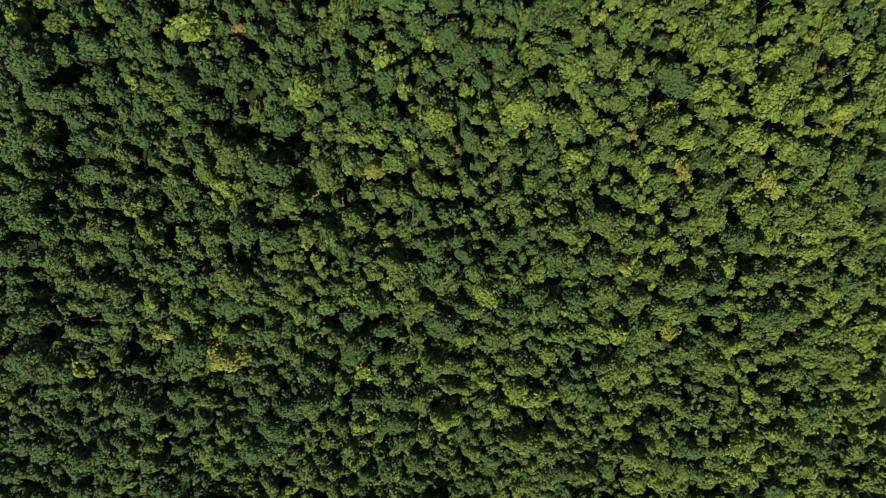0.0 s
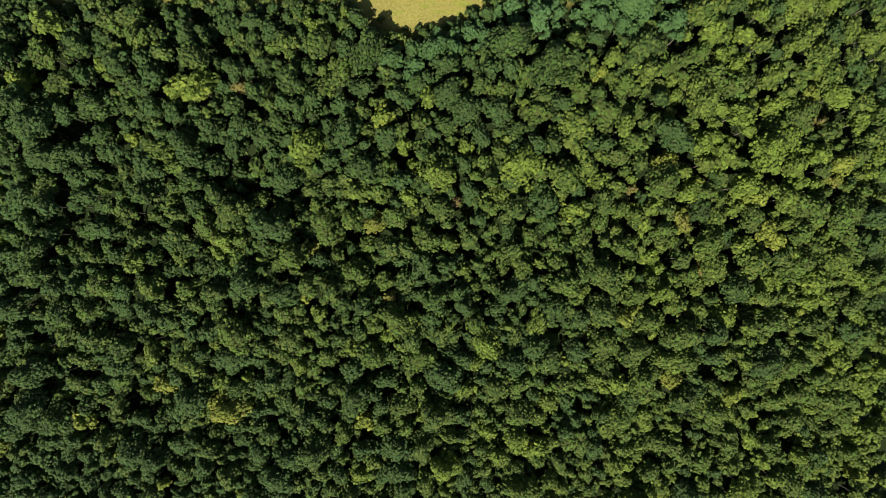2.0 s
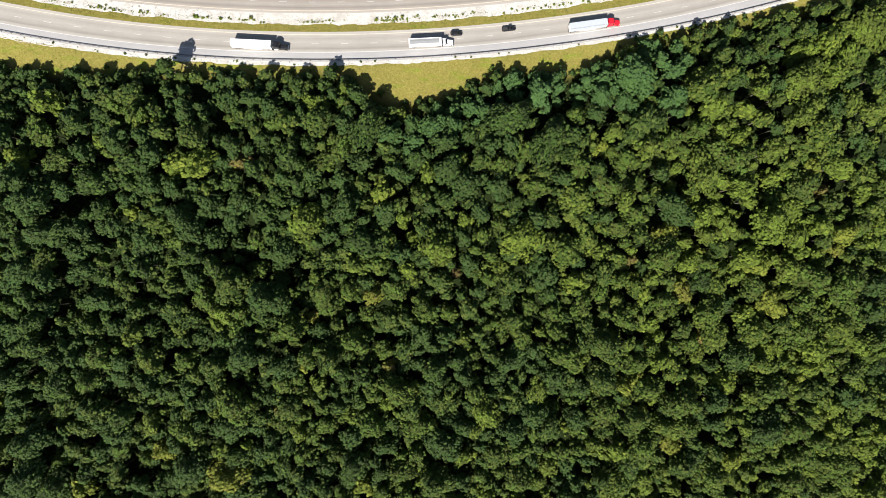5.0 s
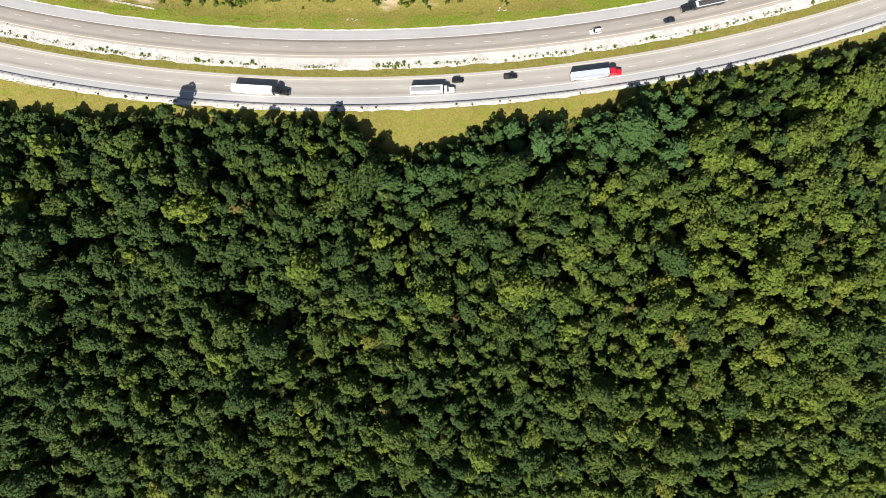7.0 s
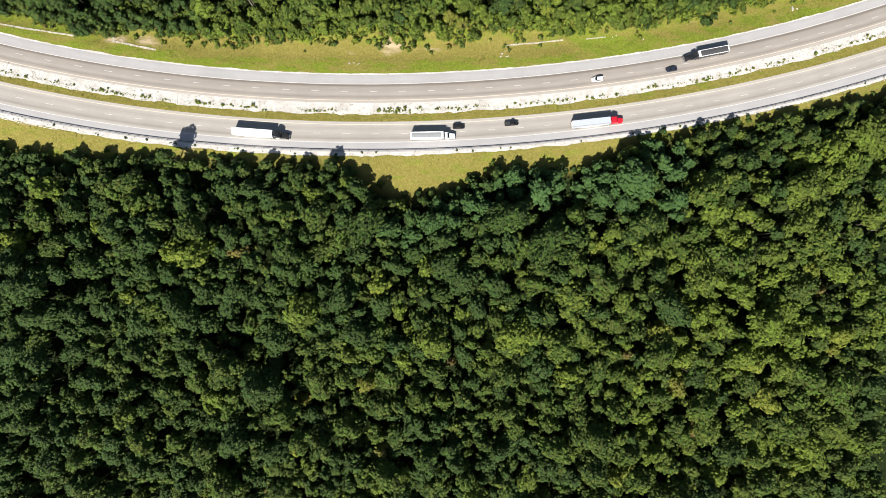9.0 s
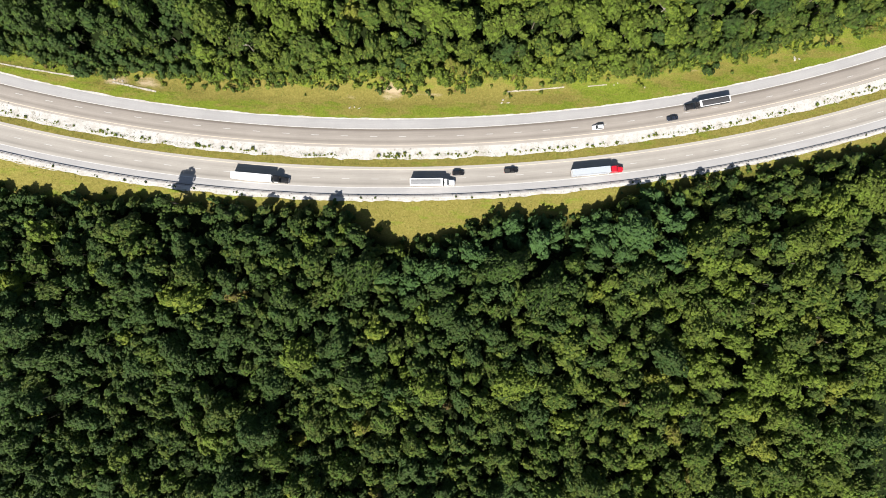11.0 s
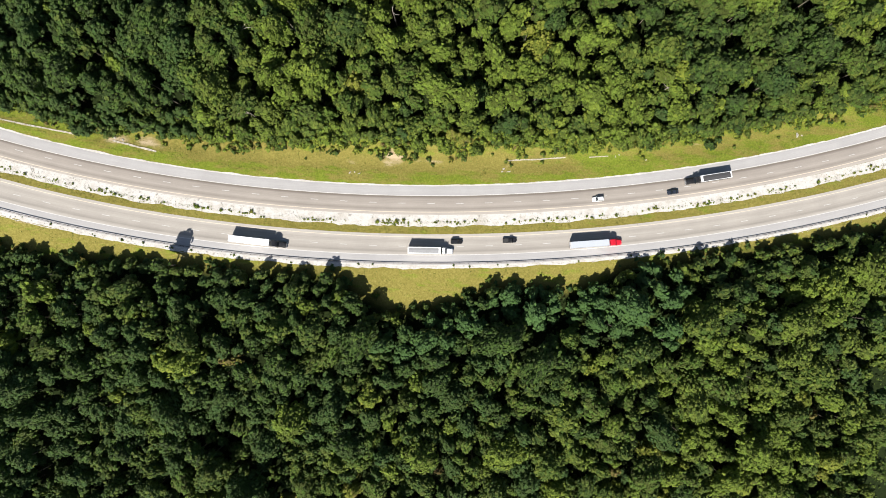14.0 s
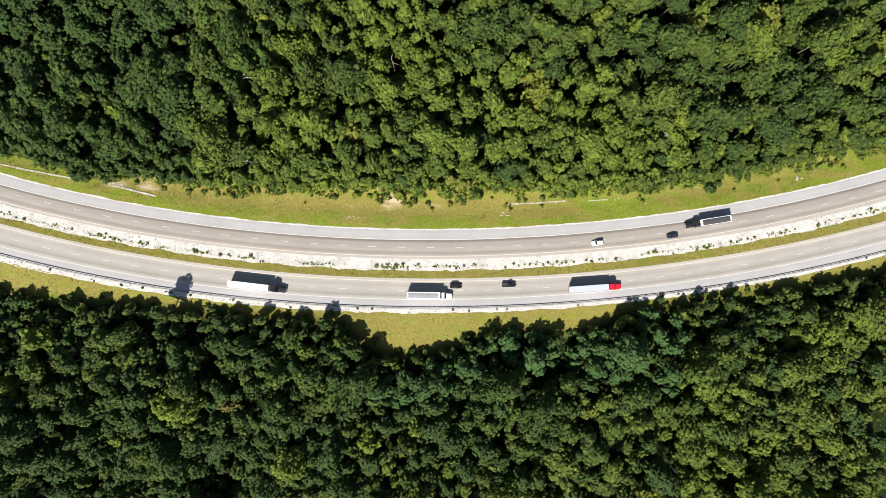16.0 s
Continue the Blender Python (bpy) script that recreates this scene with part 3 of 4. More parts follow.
        part("tailgate", box((-0.98 * h, -0.8 * W, 0.7), (-0.94 * h, 0.8 * W, 1.12), 0.02), mat, c)
    lay(c, x, d, back)
    return c


car("black sport utility car in the inner lane", "suv", 5.8, 1.9, M_CAR_BLACK)
car("black pickup with an open load bed", "pickup", 27.4, 1.9, M_CAR_BLACK)
car("white sport utility car with dark windows", "suv", 62.6, 16.6, M_CAR_WHITE, True)
car("dark blue saloon car in the inner lane", "saloon", 93.5, 16.2, M_CAR_BLUE, True)

# ---- trees ----
def cube_ball(n=3):
    """A rounded ball of quads, radius 1."""
    V, Q = [], []
    g = np.linspace(-1, 1, n + 1)
    for ax in range(3):
        for s in (-1, 1):
            base = len(V)
            for a in g:
                for b in g:
                    p = np.zeros(3)
                    p[ax], p[(ax + 1) % 3], p[(ax + 2) % 3] = s, a, b
                    V.append(p / np.linalg.norm(p))
            for i in range(n):
                for j in range(n):
                    k = base + i * (n + 1) + j
                    f = [k, k + n + 1, k + n + 2, k + 1]
                    Q.append(f if s > 0 else f[::-1])
    return np.array(V), np.array(Q)



def leaf_cards(rng, p, nrm, size):
    """Small bent leaf sprays at p, facing about nrm. Returns verts and quads."""
    n = len(p)
    nrm = nrm / np.linalg.norm(nrm, axis=1, keepdims=True)
    t = np.cross(nrm, rng.normal(size=(n, 3)))
    t /= np.linalg.norm(t, axis=1, keepdims=True)
    b = np.cross(nrm, t)
    s = size * rng.uniform(0.65, 1.35, (n, 1))
    asp = rng.uniform(0.55, 1.0, (n, 1))
    v = np.stack([p - t * s * 0.5 * rng.uniform(0.6, 1.2, (n, 1)), p - b * s * asp * 0.5 - nrm * s * 0.12, p + t * s * 0.5 * rng.uniform(0.6, 1.2, (n, 1)), p + b * s * asp * 0.5 - nrm * s * 0.12], 1)
    q = np.arange(4 * n).reshape(n, 4)
    return v.reshape(-1, 3), q


def clumps(rng, p, nrm, size):
    """Domed leaf clumps at p, facing about nrm, with ragged rims: four facets each. Returns verts and quads."""
    n = len(p)
    nrm = nrm / np.linalg.norm(nrm, axis=1, keepdims=True)
    t = np.cross(nrm, rng.normal(size=(n, 3)))
    t /= np.linalg.norm(t, axis=1, keepdims=True)
    b = np.cross(nrm, t)
    s = size * rng.uniform(0.65, 1.35, (n, 1))
    rows = []
    for u, w in [(a, e) for a in (-1, 0, 1) for e in (-1, 0, 1)]:
        rim = math.hypot(u, w)
        if rim == 0:
            rows.append(p + nrm * s * rng.uniform(0.2, 0.6, (n, 1)) + (t * rng.uniform(-0.3, 0.3, (n, 1)) + b * rng.uniform(-0.3, 0.3, (n, 1))) * s)
        else:
            reach = s * rng.uniform(0.62, 1.25, (n, 1)) / rim
            rows.append(p + (t * u + b * w) * reach - nrm * s * rng.uniform(0.15, 0.8, (n, 1)))
    v = np.stack(rows, 1).reshape(-1, 3)
    q = np.array([(0, 3, 4, 1), (1, 4, 5, 2), (3, 6, 7, 4), (4, 7, 8, 5)])
    return v, (q[None] + 9 * np.arange(n)[:, None, None]).reshape(-1, 4)


def spaced(p, gap, most=100000):
    """Those of the points p that keep the distance gap from one another."""
    keep = np.empty((0, 3))
    idx = []
    for i, a in enumerate(p):
        if not len(keep) or ((keep - a) ** 2).sum(1).min() > gap * gap:
            keep = np.vstack([keep, a])
            idx.append(i)
            if len(idx) >= most:
                break
    return idx


def crown_mesh(seed, R, squash, gap):
    """A crown: boughs of unequal size leaning out from the middle, thickly set with leaf clumps; its centre is the origin."""
    rng = np.random.default_rng(seed)
    nb = int(5 + 0.9 * R)
    ang = np.arange(nb) * 2.4 + rng.uniform(0, 6.28) + rng.normal(0, 0.35, nb)
    out = np.concatenate([[0.06], rng.uniform(0.30, 0.66, nb - 1)])
    c = np.stack([np.cos(ang) * out, np.sin(ang) * out, np.concatenate([[0.38], 0.42 - 0.85 * out[1:] + rng.normal(0, 0.16, nb - 1)])], 1)
    r = np.concatenate([[0.46], rng.uniform(0.26, 0.46, nb - 1)])
    n = int(60 * (R / gap) ** 2) + 60
    d = rng.normal(size=(n, 3))
    d /= np.linalg.norm(d, axis=1, keepdims=True)
    own = rng.choice(nb, n, p=r ** 2 / (r ** 2).sum())
    p = c[own] + d * r[own][:, None]
    inside = (np.linalg.norm(p[:, None] - c[None], axis=2) < 0.93 * r[None]).any(1)
    ok = ~inside & (d[:, 2] > -0.2) & (p[:, 2] > -0.35)
    p, d = p[ok], d[ok]
    p = p * rng.uniform(0.93, 1.05, (len(p), 1)) * R * np.array([1, 1, squash])
    keep = spaced(p, gap)
    p, d = p[keep], d[keep]
    v, q = clumps(rng, p, d + np.array([0, 0, 0.25]) + rng.normal(size=d.shape) * 0.38, gap * 0.65)
    core, bq = cube_ball(4 if R > 3 else 2)
    along = core @ c.T
    hit = along ** 2 - (c ** 2).sum(1)[None] + r[None] ** 2
    far = np.where(hit > 0, along + np.sqrt(np.maximum(hit, 0)), 0.18).max(1)
    core = core * (np.maximum(far, 0.2) * 0.83 * R)[:, None] * np.array([1, 1, squash])
    return np.vstack([core, v]), np.vstack([bq, q + len(core)])


def stem(points, radii, sides=6):
    """A tapered limb along points."""
    V, Q = [], []
    for p, r in zip(points, radii):
        for i in range(sides):
            a = 2 * math.pi * i / sides
            V.append((p[0] + r * math.cos(a), p[1] + r * math.sin(a), p[2]))
    for k in range(len(points) - 1):
        for i in range(sides):
            j = (i + 1) % sides
            Q.append((k * sides + i, k * sides + j, (k + 1) * sides + j, (k + 1) * sides + i))
    return np.array(V), np.array(Q)


def trunk_mesh(seed, R, rise):
    """Trunk from the ground up into a crown whose centre is at height rise, with four limbs."""
    rng = np.random.default_rng(seed)
    V, Q = stem([(0, 0, -1.2), (0, 0, 0.4), (0.15, 0.1, rise * 0.55), (0.1, -0.1, rise)], [0.42, 0.30, 0.2, 0.1])
    V, Q = [V], [Q]
    base = len(V[0])
    for i in range(4):
        a = i * 1.57 + rng.uniform(-0.5, 0.5)
        z0 = rise * rng.uniform(0.5, 0.7)
        e = np.array([math.cos(a), math.sin(a), 0]) * R * 0.65
        v, q = stem([(0.1, 0, z0), (e[0] * 0.5, e[1] * 0.5, z0 + (rise - z0) * 0.7), (e[0], e[1], rise + rng.uniform(0, 0.3) * R)], [0.13, 0.09, 0.03], 5)
        V.append(v)
        Q.append(q + base)
        base += len(v)
    return np.vstack(V), np.vstack(Q)


# templates: size class -> list of crowns
SIZES = (3.4, 4.6, 5.8, 7.0, 8.4)
KINDS = 5
CROWNS = {R: [crown_mesh(int(100 * R) + k, R, 1.2 + 0.12 * k, 1.12) for k in range(KINDS)] for R in SIZES}

# colour of single trees in the plan: x, y, radius, tint
SPOTS = [(29, 119, 8, 0.03), (15, 109, 8, 0.05), (62, 121, 10, 0.06), (91, 110, 7, 0.08), (-14, 99, 7, 0.10), (89, 133, 9, 0.06), (41, 118, 8, 0.04), (0, 104, 8, 0.08), (76, 118, 9, 0.09)]
SPOTS += [(x, y, 4, 0.97) for x, y in ((48, 56), (7, 41), (-6, -27), (-1, -47), (176, -120), (183, 41), (163, 115))]
SPOTS += [(x, y, 5, 0.90) for x, y in ((-125, 109), (-23, 4), (-76, -20), (-102, -30), (-40, -27), (70, 76), (-81, 90), (-151, 0), (-12, -2))]
SPOTS += [(x, y, 5, 0.80) for x, y in ((157, 84), (115, 53), (147, 30), (178, 89), (-96, -49), (94, 63), (86, -7), (-58, 20), (-34, 34), (174, 58), (106, 37), (107, -44), (-129, -40), (1, 183), (-38, 196), (85, 245), (113, 251), (28, 223))]
SPOTS += [(x, y, 14, 0.62) for x, y in ((-26, 225), (20, 210), (-60, 200), (150, 60), (120, 75), (-25, 243), (50, 214))]
SPOTS += [(x, y, 12, 0.27) for x, y in ((-185, 205), (-141, 202), (-162, 188), (-120, 189), (101, 226), (17, 242), (76, 236), (132, 229))]
HOLES = [(-113, 56, 6), (-27, 89, 6), (28, 85, 5), (-133, 77, 6), (143, 8, 5), (161, 80, 5), (118, -71, 5), (-24, -44, 5), (-85, 17, 6), (-7, -35, 4), (-54, -29, 5), (-174, 53, 6), (-199, -107, 8), (-62, -119, 8), (-69, 12, 5), (-38, 29, 6),
         (139.6, 243.3, 3), (81.3, 208.2, 3), (-78.8, 212.9, 4), (-24.1, 224.7, 3), (-57.9, 214.1, 3), (-76.8, 184.6, 3), (-30, 97, 5), (74, 137, 3), (-113, 86, 5), (-132, 211, 4), (-83, 219, 5), (-98, 195, 4), (49, 218, 4), (94, 253, 5), (80, 239, 3), (-162, 90, 5)]


def tint_of(x, y, rng, R=4.0):
    for sx, sy, r, t in SPOTS:
        if math.hypot(x - sx, y - sy) < r and (t < 0.85 or R < 5):
            return t + rng.uniform(-0.03, 0.03)
    east = 0.05 * float(wave(x, y, 140, 21)) + 0.0008 * x
    base = 0.33
    if y > 165:
        rim = float(off(x, y)) - float(north_edge(x))
        base = 0.23 if x < -100 else 0.52 if rim < 22 and x < 90 else 0.42 if x < 80 else 0.28
    u = rng.random()
    if u < 0.045:
        return rng.uniform(0.60, 0.76)
    if u < 0.049 and y < 130 and R < 4:
        return rng.uniform(0.86, 0.92)
    if u < 0.09:
        return rng.uniform(0.15, 0.19)
    return min(0.66, max(0.18, rng.gauss(base, 0.12) + east))


def scatter(seed, xlo, xhi, inside, tries, spread=1.0):
    """Places for trees, no two closer than their crowns allow: x, y, R."""
    rng = random.Random(seed)
    cell, grid, found = 10.2, {}, []
    for k in range(tries):
        x = rng.uniform(xlo, xhi)
        d = inside(x, rng)
        if d is None:
            continue
        px, py = at(x, d)
        R = rng.choice((4.6, 5.8, 5.8, 7.0, 8.4) if k < tries * 0.4 else (3.4, 3.4, 4.6))
        deep = float(south_edge(x)) - d if d < 0 else d - float(north_edge(x))
        if R > 3.8 + 0.4 * deep:
            R = 3.4
        if any(math.hypot(px - a, py - b) < r * 0.55 + (R if R < 5 else 0) * 0.4 for a, b, r in HOLES):
            continue
        gx, gy = int(px // cell), int(py // cell)
        ok = True
        for i in (-1, 0, 1):
            for j in (-1, 0, 1):
                for a, b, r in grid.get((gx + i, gy + j), ()):
                    if math.hypot(a - px, b - py) < (0.60 if k < tries * 0.75 else 0.50) * spread * (r + R):
                        ok = False
        if ok:
            grid.setdefault((gx, gy), []).append((px, py, R))
            found.append((px, py, R, d))
    return found


def place(rng, px, py, R, d):
    """The crown's centre height over the ground, and size factor of one tree."""
    tall = 7.2 + R * 0.95 + rng.gauss(0, 2.8)
    depth = max(0.0, float(south_edge(px)) - d) if d < 0 else max(0.0, d - float(north_edge(px)))
    tall *= min(1.0, 0.34 + 0.66 * depth / 18) if d < 0 else min(1.0, 0.35 + 0.65 * depth / 14)
    return max(1.2 + R * 0.45, tall), rng.uniform(0.92, 1.12)


def south_inside(x, rng):
    y = rng.uniform(-150, 160)
    d = float(off(x, y))
    return d if d < float(south_edge(x)) and abs(x) < 190 + max(0, 100 - y) * 0.19 else None


def north_inside(x, rng):
    y = rng.uniform(165, 290)
    d = float(off(x, y))
    return d if d > float(north_edge(x)) else None


WOODS = {"south": scatter(11, -250, 250, south_inside, 26000), "north": scatter(12, -205, 205, north_inside, 14000, 0.92)}
# a few tall trees that stand free along the edge and throw their shade on the road
LONE = [(-106, -15.0, 4.6, 11.2), (-44, -14.0, 3.4, 5.5), (-82, -15.5, 3.4, 4.6), (117, -14.0, 3.4, 4.4), (142, -14.5, 3.4, 4.6), (158, -15.5, 3.4, 4.4), (28.5, -20.5, 4.6, 5.0), (46, -21.5, 4.6, 5.5)]

OVAL = (1.0, 1.14, 0.9, 1.22, 1.06)          # how far each kind of crown is drawn out
CROWN_MESH, TRUNK_MESH = {}, {}
for R in SIZES:
    for k, (v, q) in enumerate(CROWNS[R]):
        CROWN_MESH[R, k] = mesh_quads("crown", v, q, M_LEAF)
    TRUNK_MESH[R] = mesh_quads("trunk", *trunk_mesh(int(R * 10), R, 12.0), M_BARK)


def tint_words(t):
    if t < 0.13:
        return "blue-green leafy crown"
    if t < 0.3:
        return "dark green leafy crown"
    if t < 0.55:
        return "mid green leafy crown"
    if t < 0.84:
        return "yellow-green leafy crown"
    return "russet turning crown"


def tree(px, py, R, rise, k, turn, scale, tint, zg, where):
    root = thing("tree", "broadleaf tree with " + tint_words(tint) + " " + where, "tree", "trees along the road")
    t = new("trunk", TRUNK_MESH[R])
    t.parent = root
    t.matrix_basis = Matrix.Diagonal((1, 1, rise / 12.0, 1))
    c = new("crown", CROWN_MESH[R, k])
    c.parent = root
    c.color = (tint, 0, 0, 1)
    c.matrix_basis = Matrix.Translation((0, 0, rise)) @ Matrix.Rotation(turn, 4, "Z") @ Matrix.Diagonal((scale * OVAL[k], scale / OVAL[k], scale, 1))
    root.matrix_basis = Matrix.Translation((px, py, zg))
    return root


single = {"south": 0, "north": 0}
for side, label in (("south", "at the wood edge"), ("north", "above grass bank")):
    rng = random.Random(31 if side == "south" else 32)
    V, Q, T, TV, TQ, base, tbase = [], [], [], [], [], 0, 0
    for px, py, R, d in WOODS[side]:
        zg = float(height(px, d))
        rise, scale = place(rng, px, py, R, d)
        k, turn = rng.randrange(KINDS), rng.uniform(0, 6.28)
        tint = tint_of(px, py, rng, R)
        depth = (float(south_edge(px)) - d) if side == "south" else d - float(north_edge(px))
        if depth < 15 and abs(px) < 195 and single[side] < 145:
            single[side] += 1
            tree(px, py, R, rise, k, turn, scale, tint, zg, label)
            continue
        v, q = CROWNS[R][k]
        c, s = math.cos(turn) * scale, math.sin(turn) * scale
        V.append(v * np.array([OVAL[k], 1 / OVAL[k], 1]) @ np.array([[c, s, 0], [-s, c, 0], [0, 0, scale]]) + np.array([px, py, zg + rise]))
        Q.append(q + base)
        T.append(np.full(len(v), tint))
        base += len(v)
        tv, tq = stem([(px, py, zg - 1), (px, py, zg + rise)], [0.3, 0.1], 5)
        TV.append(tv)
        TQ.append(tq + tbase)
        tbase += len(tv)
    wood = new("woodland_" + side, mesh_quads("woodland_" + side, np.vstack(V), np.vstack(Q), M_LEAF, np.concatenate(T)))
    wood.color = (0, 0, 0, 1)
    tagged(wood, "dense broadleaf woodland canopy in mixed greens", "woodland", kind="stuff")
    tr = new("woodland_trunks_" + side, mesh_quads("woodland_trunks", np.vstack(TV), np.vstack(TQ), M_BARK))
    tagged(tr, "brown tree trunks under the woodland canopy", "tree trunks", kind="stuff")

rng = random.Random(77)
for x, d, R, rise in LONE:
    px, py = at(x, d)
    tree(float(px), float(py), R, rise, rng.randrange(KINDS), rng.uniform(0, 6), 1.0, tint_of(float(px), float(py), rng), float(height(x, d)), "at the wood edge")


def dead_tree(x, y, seed):
    """A dead tree with bleached bare limbs that stand out of the canopy."""
    r = np.random.default_rng(seed)
    zg = float(height(x, float(off(x, y))))
    root = thing("dead_tree", "dead tree with bleached bare limbs among leafy crowns", "dead tree", "dead trees in the wood")
    root.matrix_basis = Matrix.Translation((x, y, zg))
    tip = np.array([r.normal(0, 0.8), r.normal(0, 0.8), 16.0])
    t = new("trunk", mesh_quads("trunk", *stem([(0, 0, -1), tuple(tip * 0.5), tuple(tip)], [0.34, 0.26, 0.16], 7), M_SNAG))
    t.parent = root
    turn = r.uniform(0, 6.28)
    for i in range(3):
        a = turn + (0.0, 0.6, 2.6)[i]
        length = (5.5, 3.6, 1.8)[i] * r.uniform(0.85, 1.15)
        o = np.array([math.cos(a), math.sin(a), 0.55]) * length
        knee = tip * 0.97 + o * 0.5 + np.array([r.normal(0, 0.25), r.normal(0, 0.25), -0.3])
        b = new("limb", mesh_quads("limb", *stem([tuple(tip * 0.93), tuple(knee), tuple(tip + o)], [0.15, 0.12, 0.05], 6), M_SNAG))
        b.parent = root


for k, (x, y) in enumerate(((139.6, 243.3), (81.3, 208.2), (-78.8, 212.9), (-24.1, 224.7), (-57.9, 214.1), (-76.8, 184.6))):
    dead_tree(x, y, 300 + k)


# ---- bushes on the banks ----
def bush_set(name, sizes, gap, seed, squash=0.75):
    out = []
    for k, R in enumerate(sizes):
        v, q = crown_mesh(seed + k, R, squash, min(gap, 0.5 * R))
        v = v + np.array([0, 0, R * 0.6 * squash])
        out.append((R, mesh_quads(name, v, q, M_LEAF)))
    return out


def set_down(ob, x, d, turn, scale, tint, sink=0.0):
    px, py = at(x, d)
    ob.matrix_basis = Matrix.Translation((float(px), float(py), float(height(x, d)) - sink)) @ Matrix.Rotation(turn, 4, "Z") @ Matrix.Scale(scale, 4)
    ob.color = (tint, 0, 0, 1)
    return ob


BUSHES = bush_set("bush", (1.0, 1.5, 2.2, 2.9), 0.75, 900)
rng = random.Random(41)
count = 0
while count < 270:
    x = rng.uniform(-195, 195)
    u = rng.random() ** 2.4
    hi, lo = float(north_edge(x)) + 1.0, 30.5
    d = hi - u * (hi - lo)
    if d > hi - 1 or rng.random() < (0.95 if u < 0.45 else 0.22):
        R, me = BUSHES[min(3, int(rng.random() * (4.0 if u < 0.4 else 2.2)))]
        t = rng.choice((0.3, 0.45, 0.55, 0.6, 0.66, 0.74) if u < 0.45 else (0.5, 0.58, 0.66, 0.74))
        ob = set_down(new("bush", me), x, d, rng.uniform(0, 6.28), rng.uniform(0.8, 1.2), t)
        tagged(ob, ("dark green" if t < 0.35 else "mid green" if t < 0.57 else "yellow-green") + " leafy bush on the grass bank", "bush", "bushes on the bank")
        count += 1
for x, d, k, t in ((108, 33.5, 3, 0.22), (111.5, 35.0, 2, 0.22), (-8, 35.6, 1, 0.3), (6, 36.0, 1, 0.35), (-28, 36.5, 2, 0.3), (-18, 36.8, 1, 0.4), (-14, 36.9, 2, 0.45)):
    tagged(set_down(new("bush", BUSHES[k][1]), x, d, rng.uniform(0, 6), 1.0, t), "dark green leafy bush on the grass bank", "bush", "bushes on the bank")
for i in range(70):
    x = rng.uniform(-190, 190)
    d = float(south_edge(x)) + rng.uniform(1.0, 4.0)
    R, me = BUSHES[rng.randrange(3)]
    t = rng.choice((0.1, 0.2, 0.3, 0.4, 0.5))
    tagged(set_down(new("bush", me), x, d, rng.uniform(0, 6.28), rng.uniform(0.8, 1.2), t), ("blue-green" if t < 0.15 else "dark green" if t < 0.35 else "mid green") + " leafy bush in front of the wood", "bush", "bushes before the wood")

# ---- a tangle of shrubs where the north wood meets the grass ----
r = random.Random(43)
g = np.random.default_rng(44)
P, N, T = [], [], []
while len(P) < 15000:
    x = r.uniform(-200, 200)
    d = float(north_edge(x)) + r.uniform(-8.5, 9.5)
    inner = (d - float(north_edge(x)) + 8.5) / 14
    if noise.noise((x * 0.09, d * 0.22, 5.0)) + 1.5 * inner - 0.75 < r.uniform(-0.35, 0.35) or d < 30.5 or any(((x - ex) / rx) ** 2 + ((d - ed) / (rd * 1.4)) ** 2 < 1.2 for ex, ed, rx, rd, much in EARTH if much > 0.9):
        continue
    px, py = at(x, d)
    zg, wide, tall = float(height(x, d)), r.uniform(0.6, 1.7), r.uniform(0.5, 1.5) + 1.6 * inner
    tint = r.choice((0.3, 0.44, 0.5, 0.6, 0.64, 0.68, 0.74, 0.78, 0.87)) if inner < 0.6 else r.choice((0.3, 0.44, 0.52, 0.6, 0.64, 0.66))
    for i in range(r.randint(4, 9)):
        a, o = r.uniform(0, 6.28), math.sqrt(r.random())
        P.append((float(px) + math.cos(a) * o * wide, float(py) + math.sin(a) * o * wide, zg + 0.15 + tall * (1 - 0.8 * o * o)))
        N.append((math.cos(a) * o, math.sin(a) * o, 0.9))
        T.append(tint + r.uniform(-0.05, 0.05))
v, q = clumps(g, np.array(P), np.array(N) + g.normal(size=(len(P), 3)) * 0.35, 0.55)
shrubs = new("shrubbery", mesh_quads("shrubbery", v, q, M_LEAF, np.repeat(np.array(T), 9)))
shrubs.color = (0, 0, 0, 1)
tagged(shrubs, "tangled yellow-green shrubs and brambles below the wood", "shrubs", kind="stuff")

# ---- weeds in the gravel between the carriageways ----
WEEDS = bush_set("weed", (0.4, 0.6, 0.9), 0.34, 950, 0.5)
count = 0
while count < 290:
    x = rng.uniform(-185, 185)
    if noise.noise((x * 0.07, 3.1, 0)) + 0.35 < rng.random() * 0.9:
        continue
    d = 9.6 + 0.0045 * x + rng.gauss(0, 0.55) + 0.5 * noise.noise((x * 0.05, 8.0, 0))
    if d < 8.4:
        continue
    R, me = WEEDS[min(2, int(abs(rng.gauss(0, 1.2))))]
    ob = set_down(new("weed", me), x, d, rng.uniform(0, 6.28), rng.uniform(0.7, 1.4), rng.choice((0.62, 0.68, 0.74, 0.80)))
    tagged(ob, "low green weed growing in white gravel", "weed", "weeds in the gravel")
    count += 1
for i in range(40):
    x = rng.uniform(-185, 185)
    R, me = WEEDS[rng.randrange(2)]
    tagged(set_down(new("weed", me), x, rng.uniform(-8.8, -7.6), rng.uniform(0, 6.28), rng.uniform(0.7, 1.3), rng.choice((0.3, 0.45))), "low green weed beside the guard rail", "weed", "weeds by the guard rail")

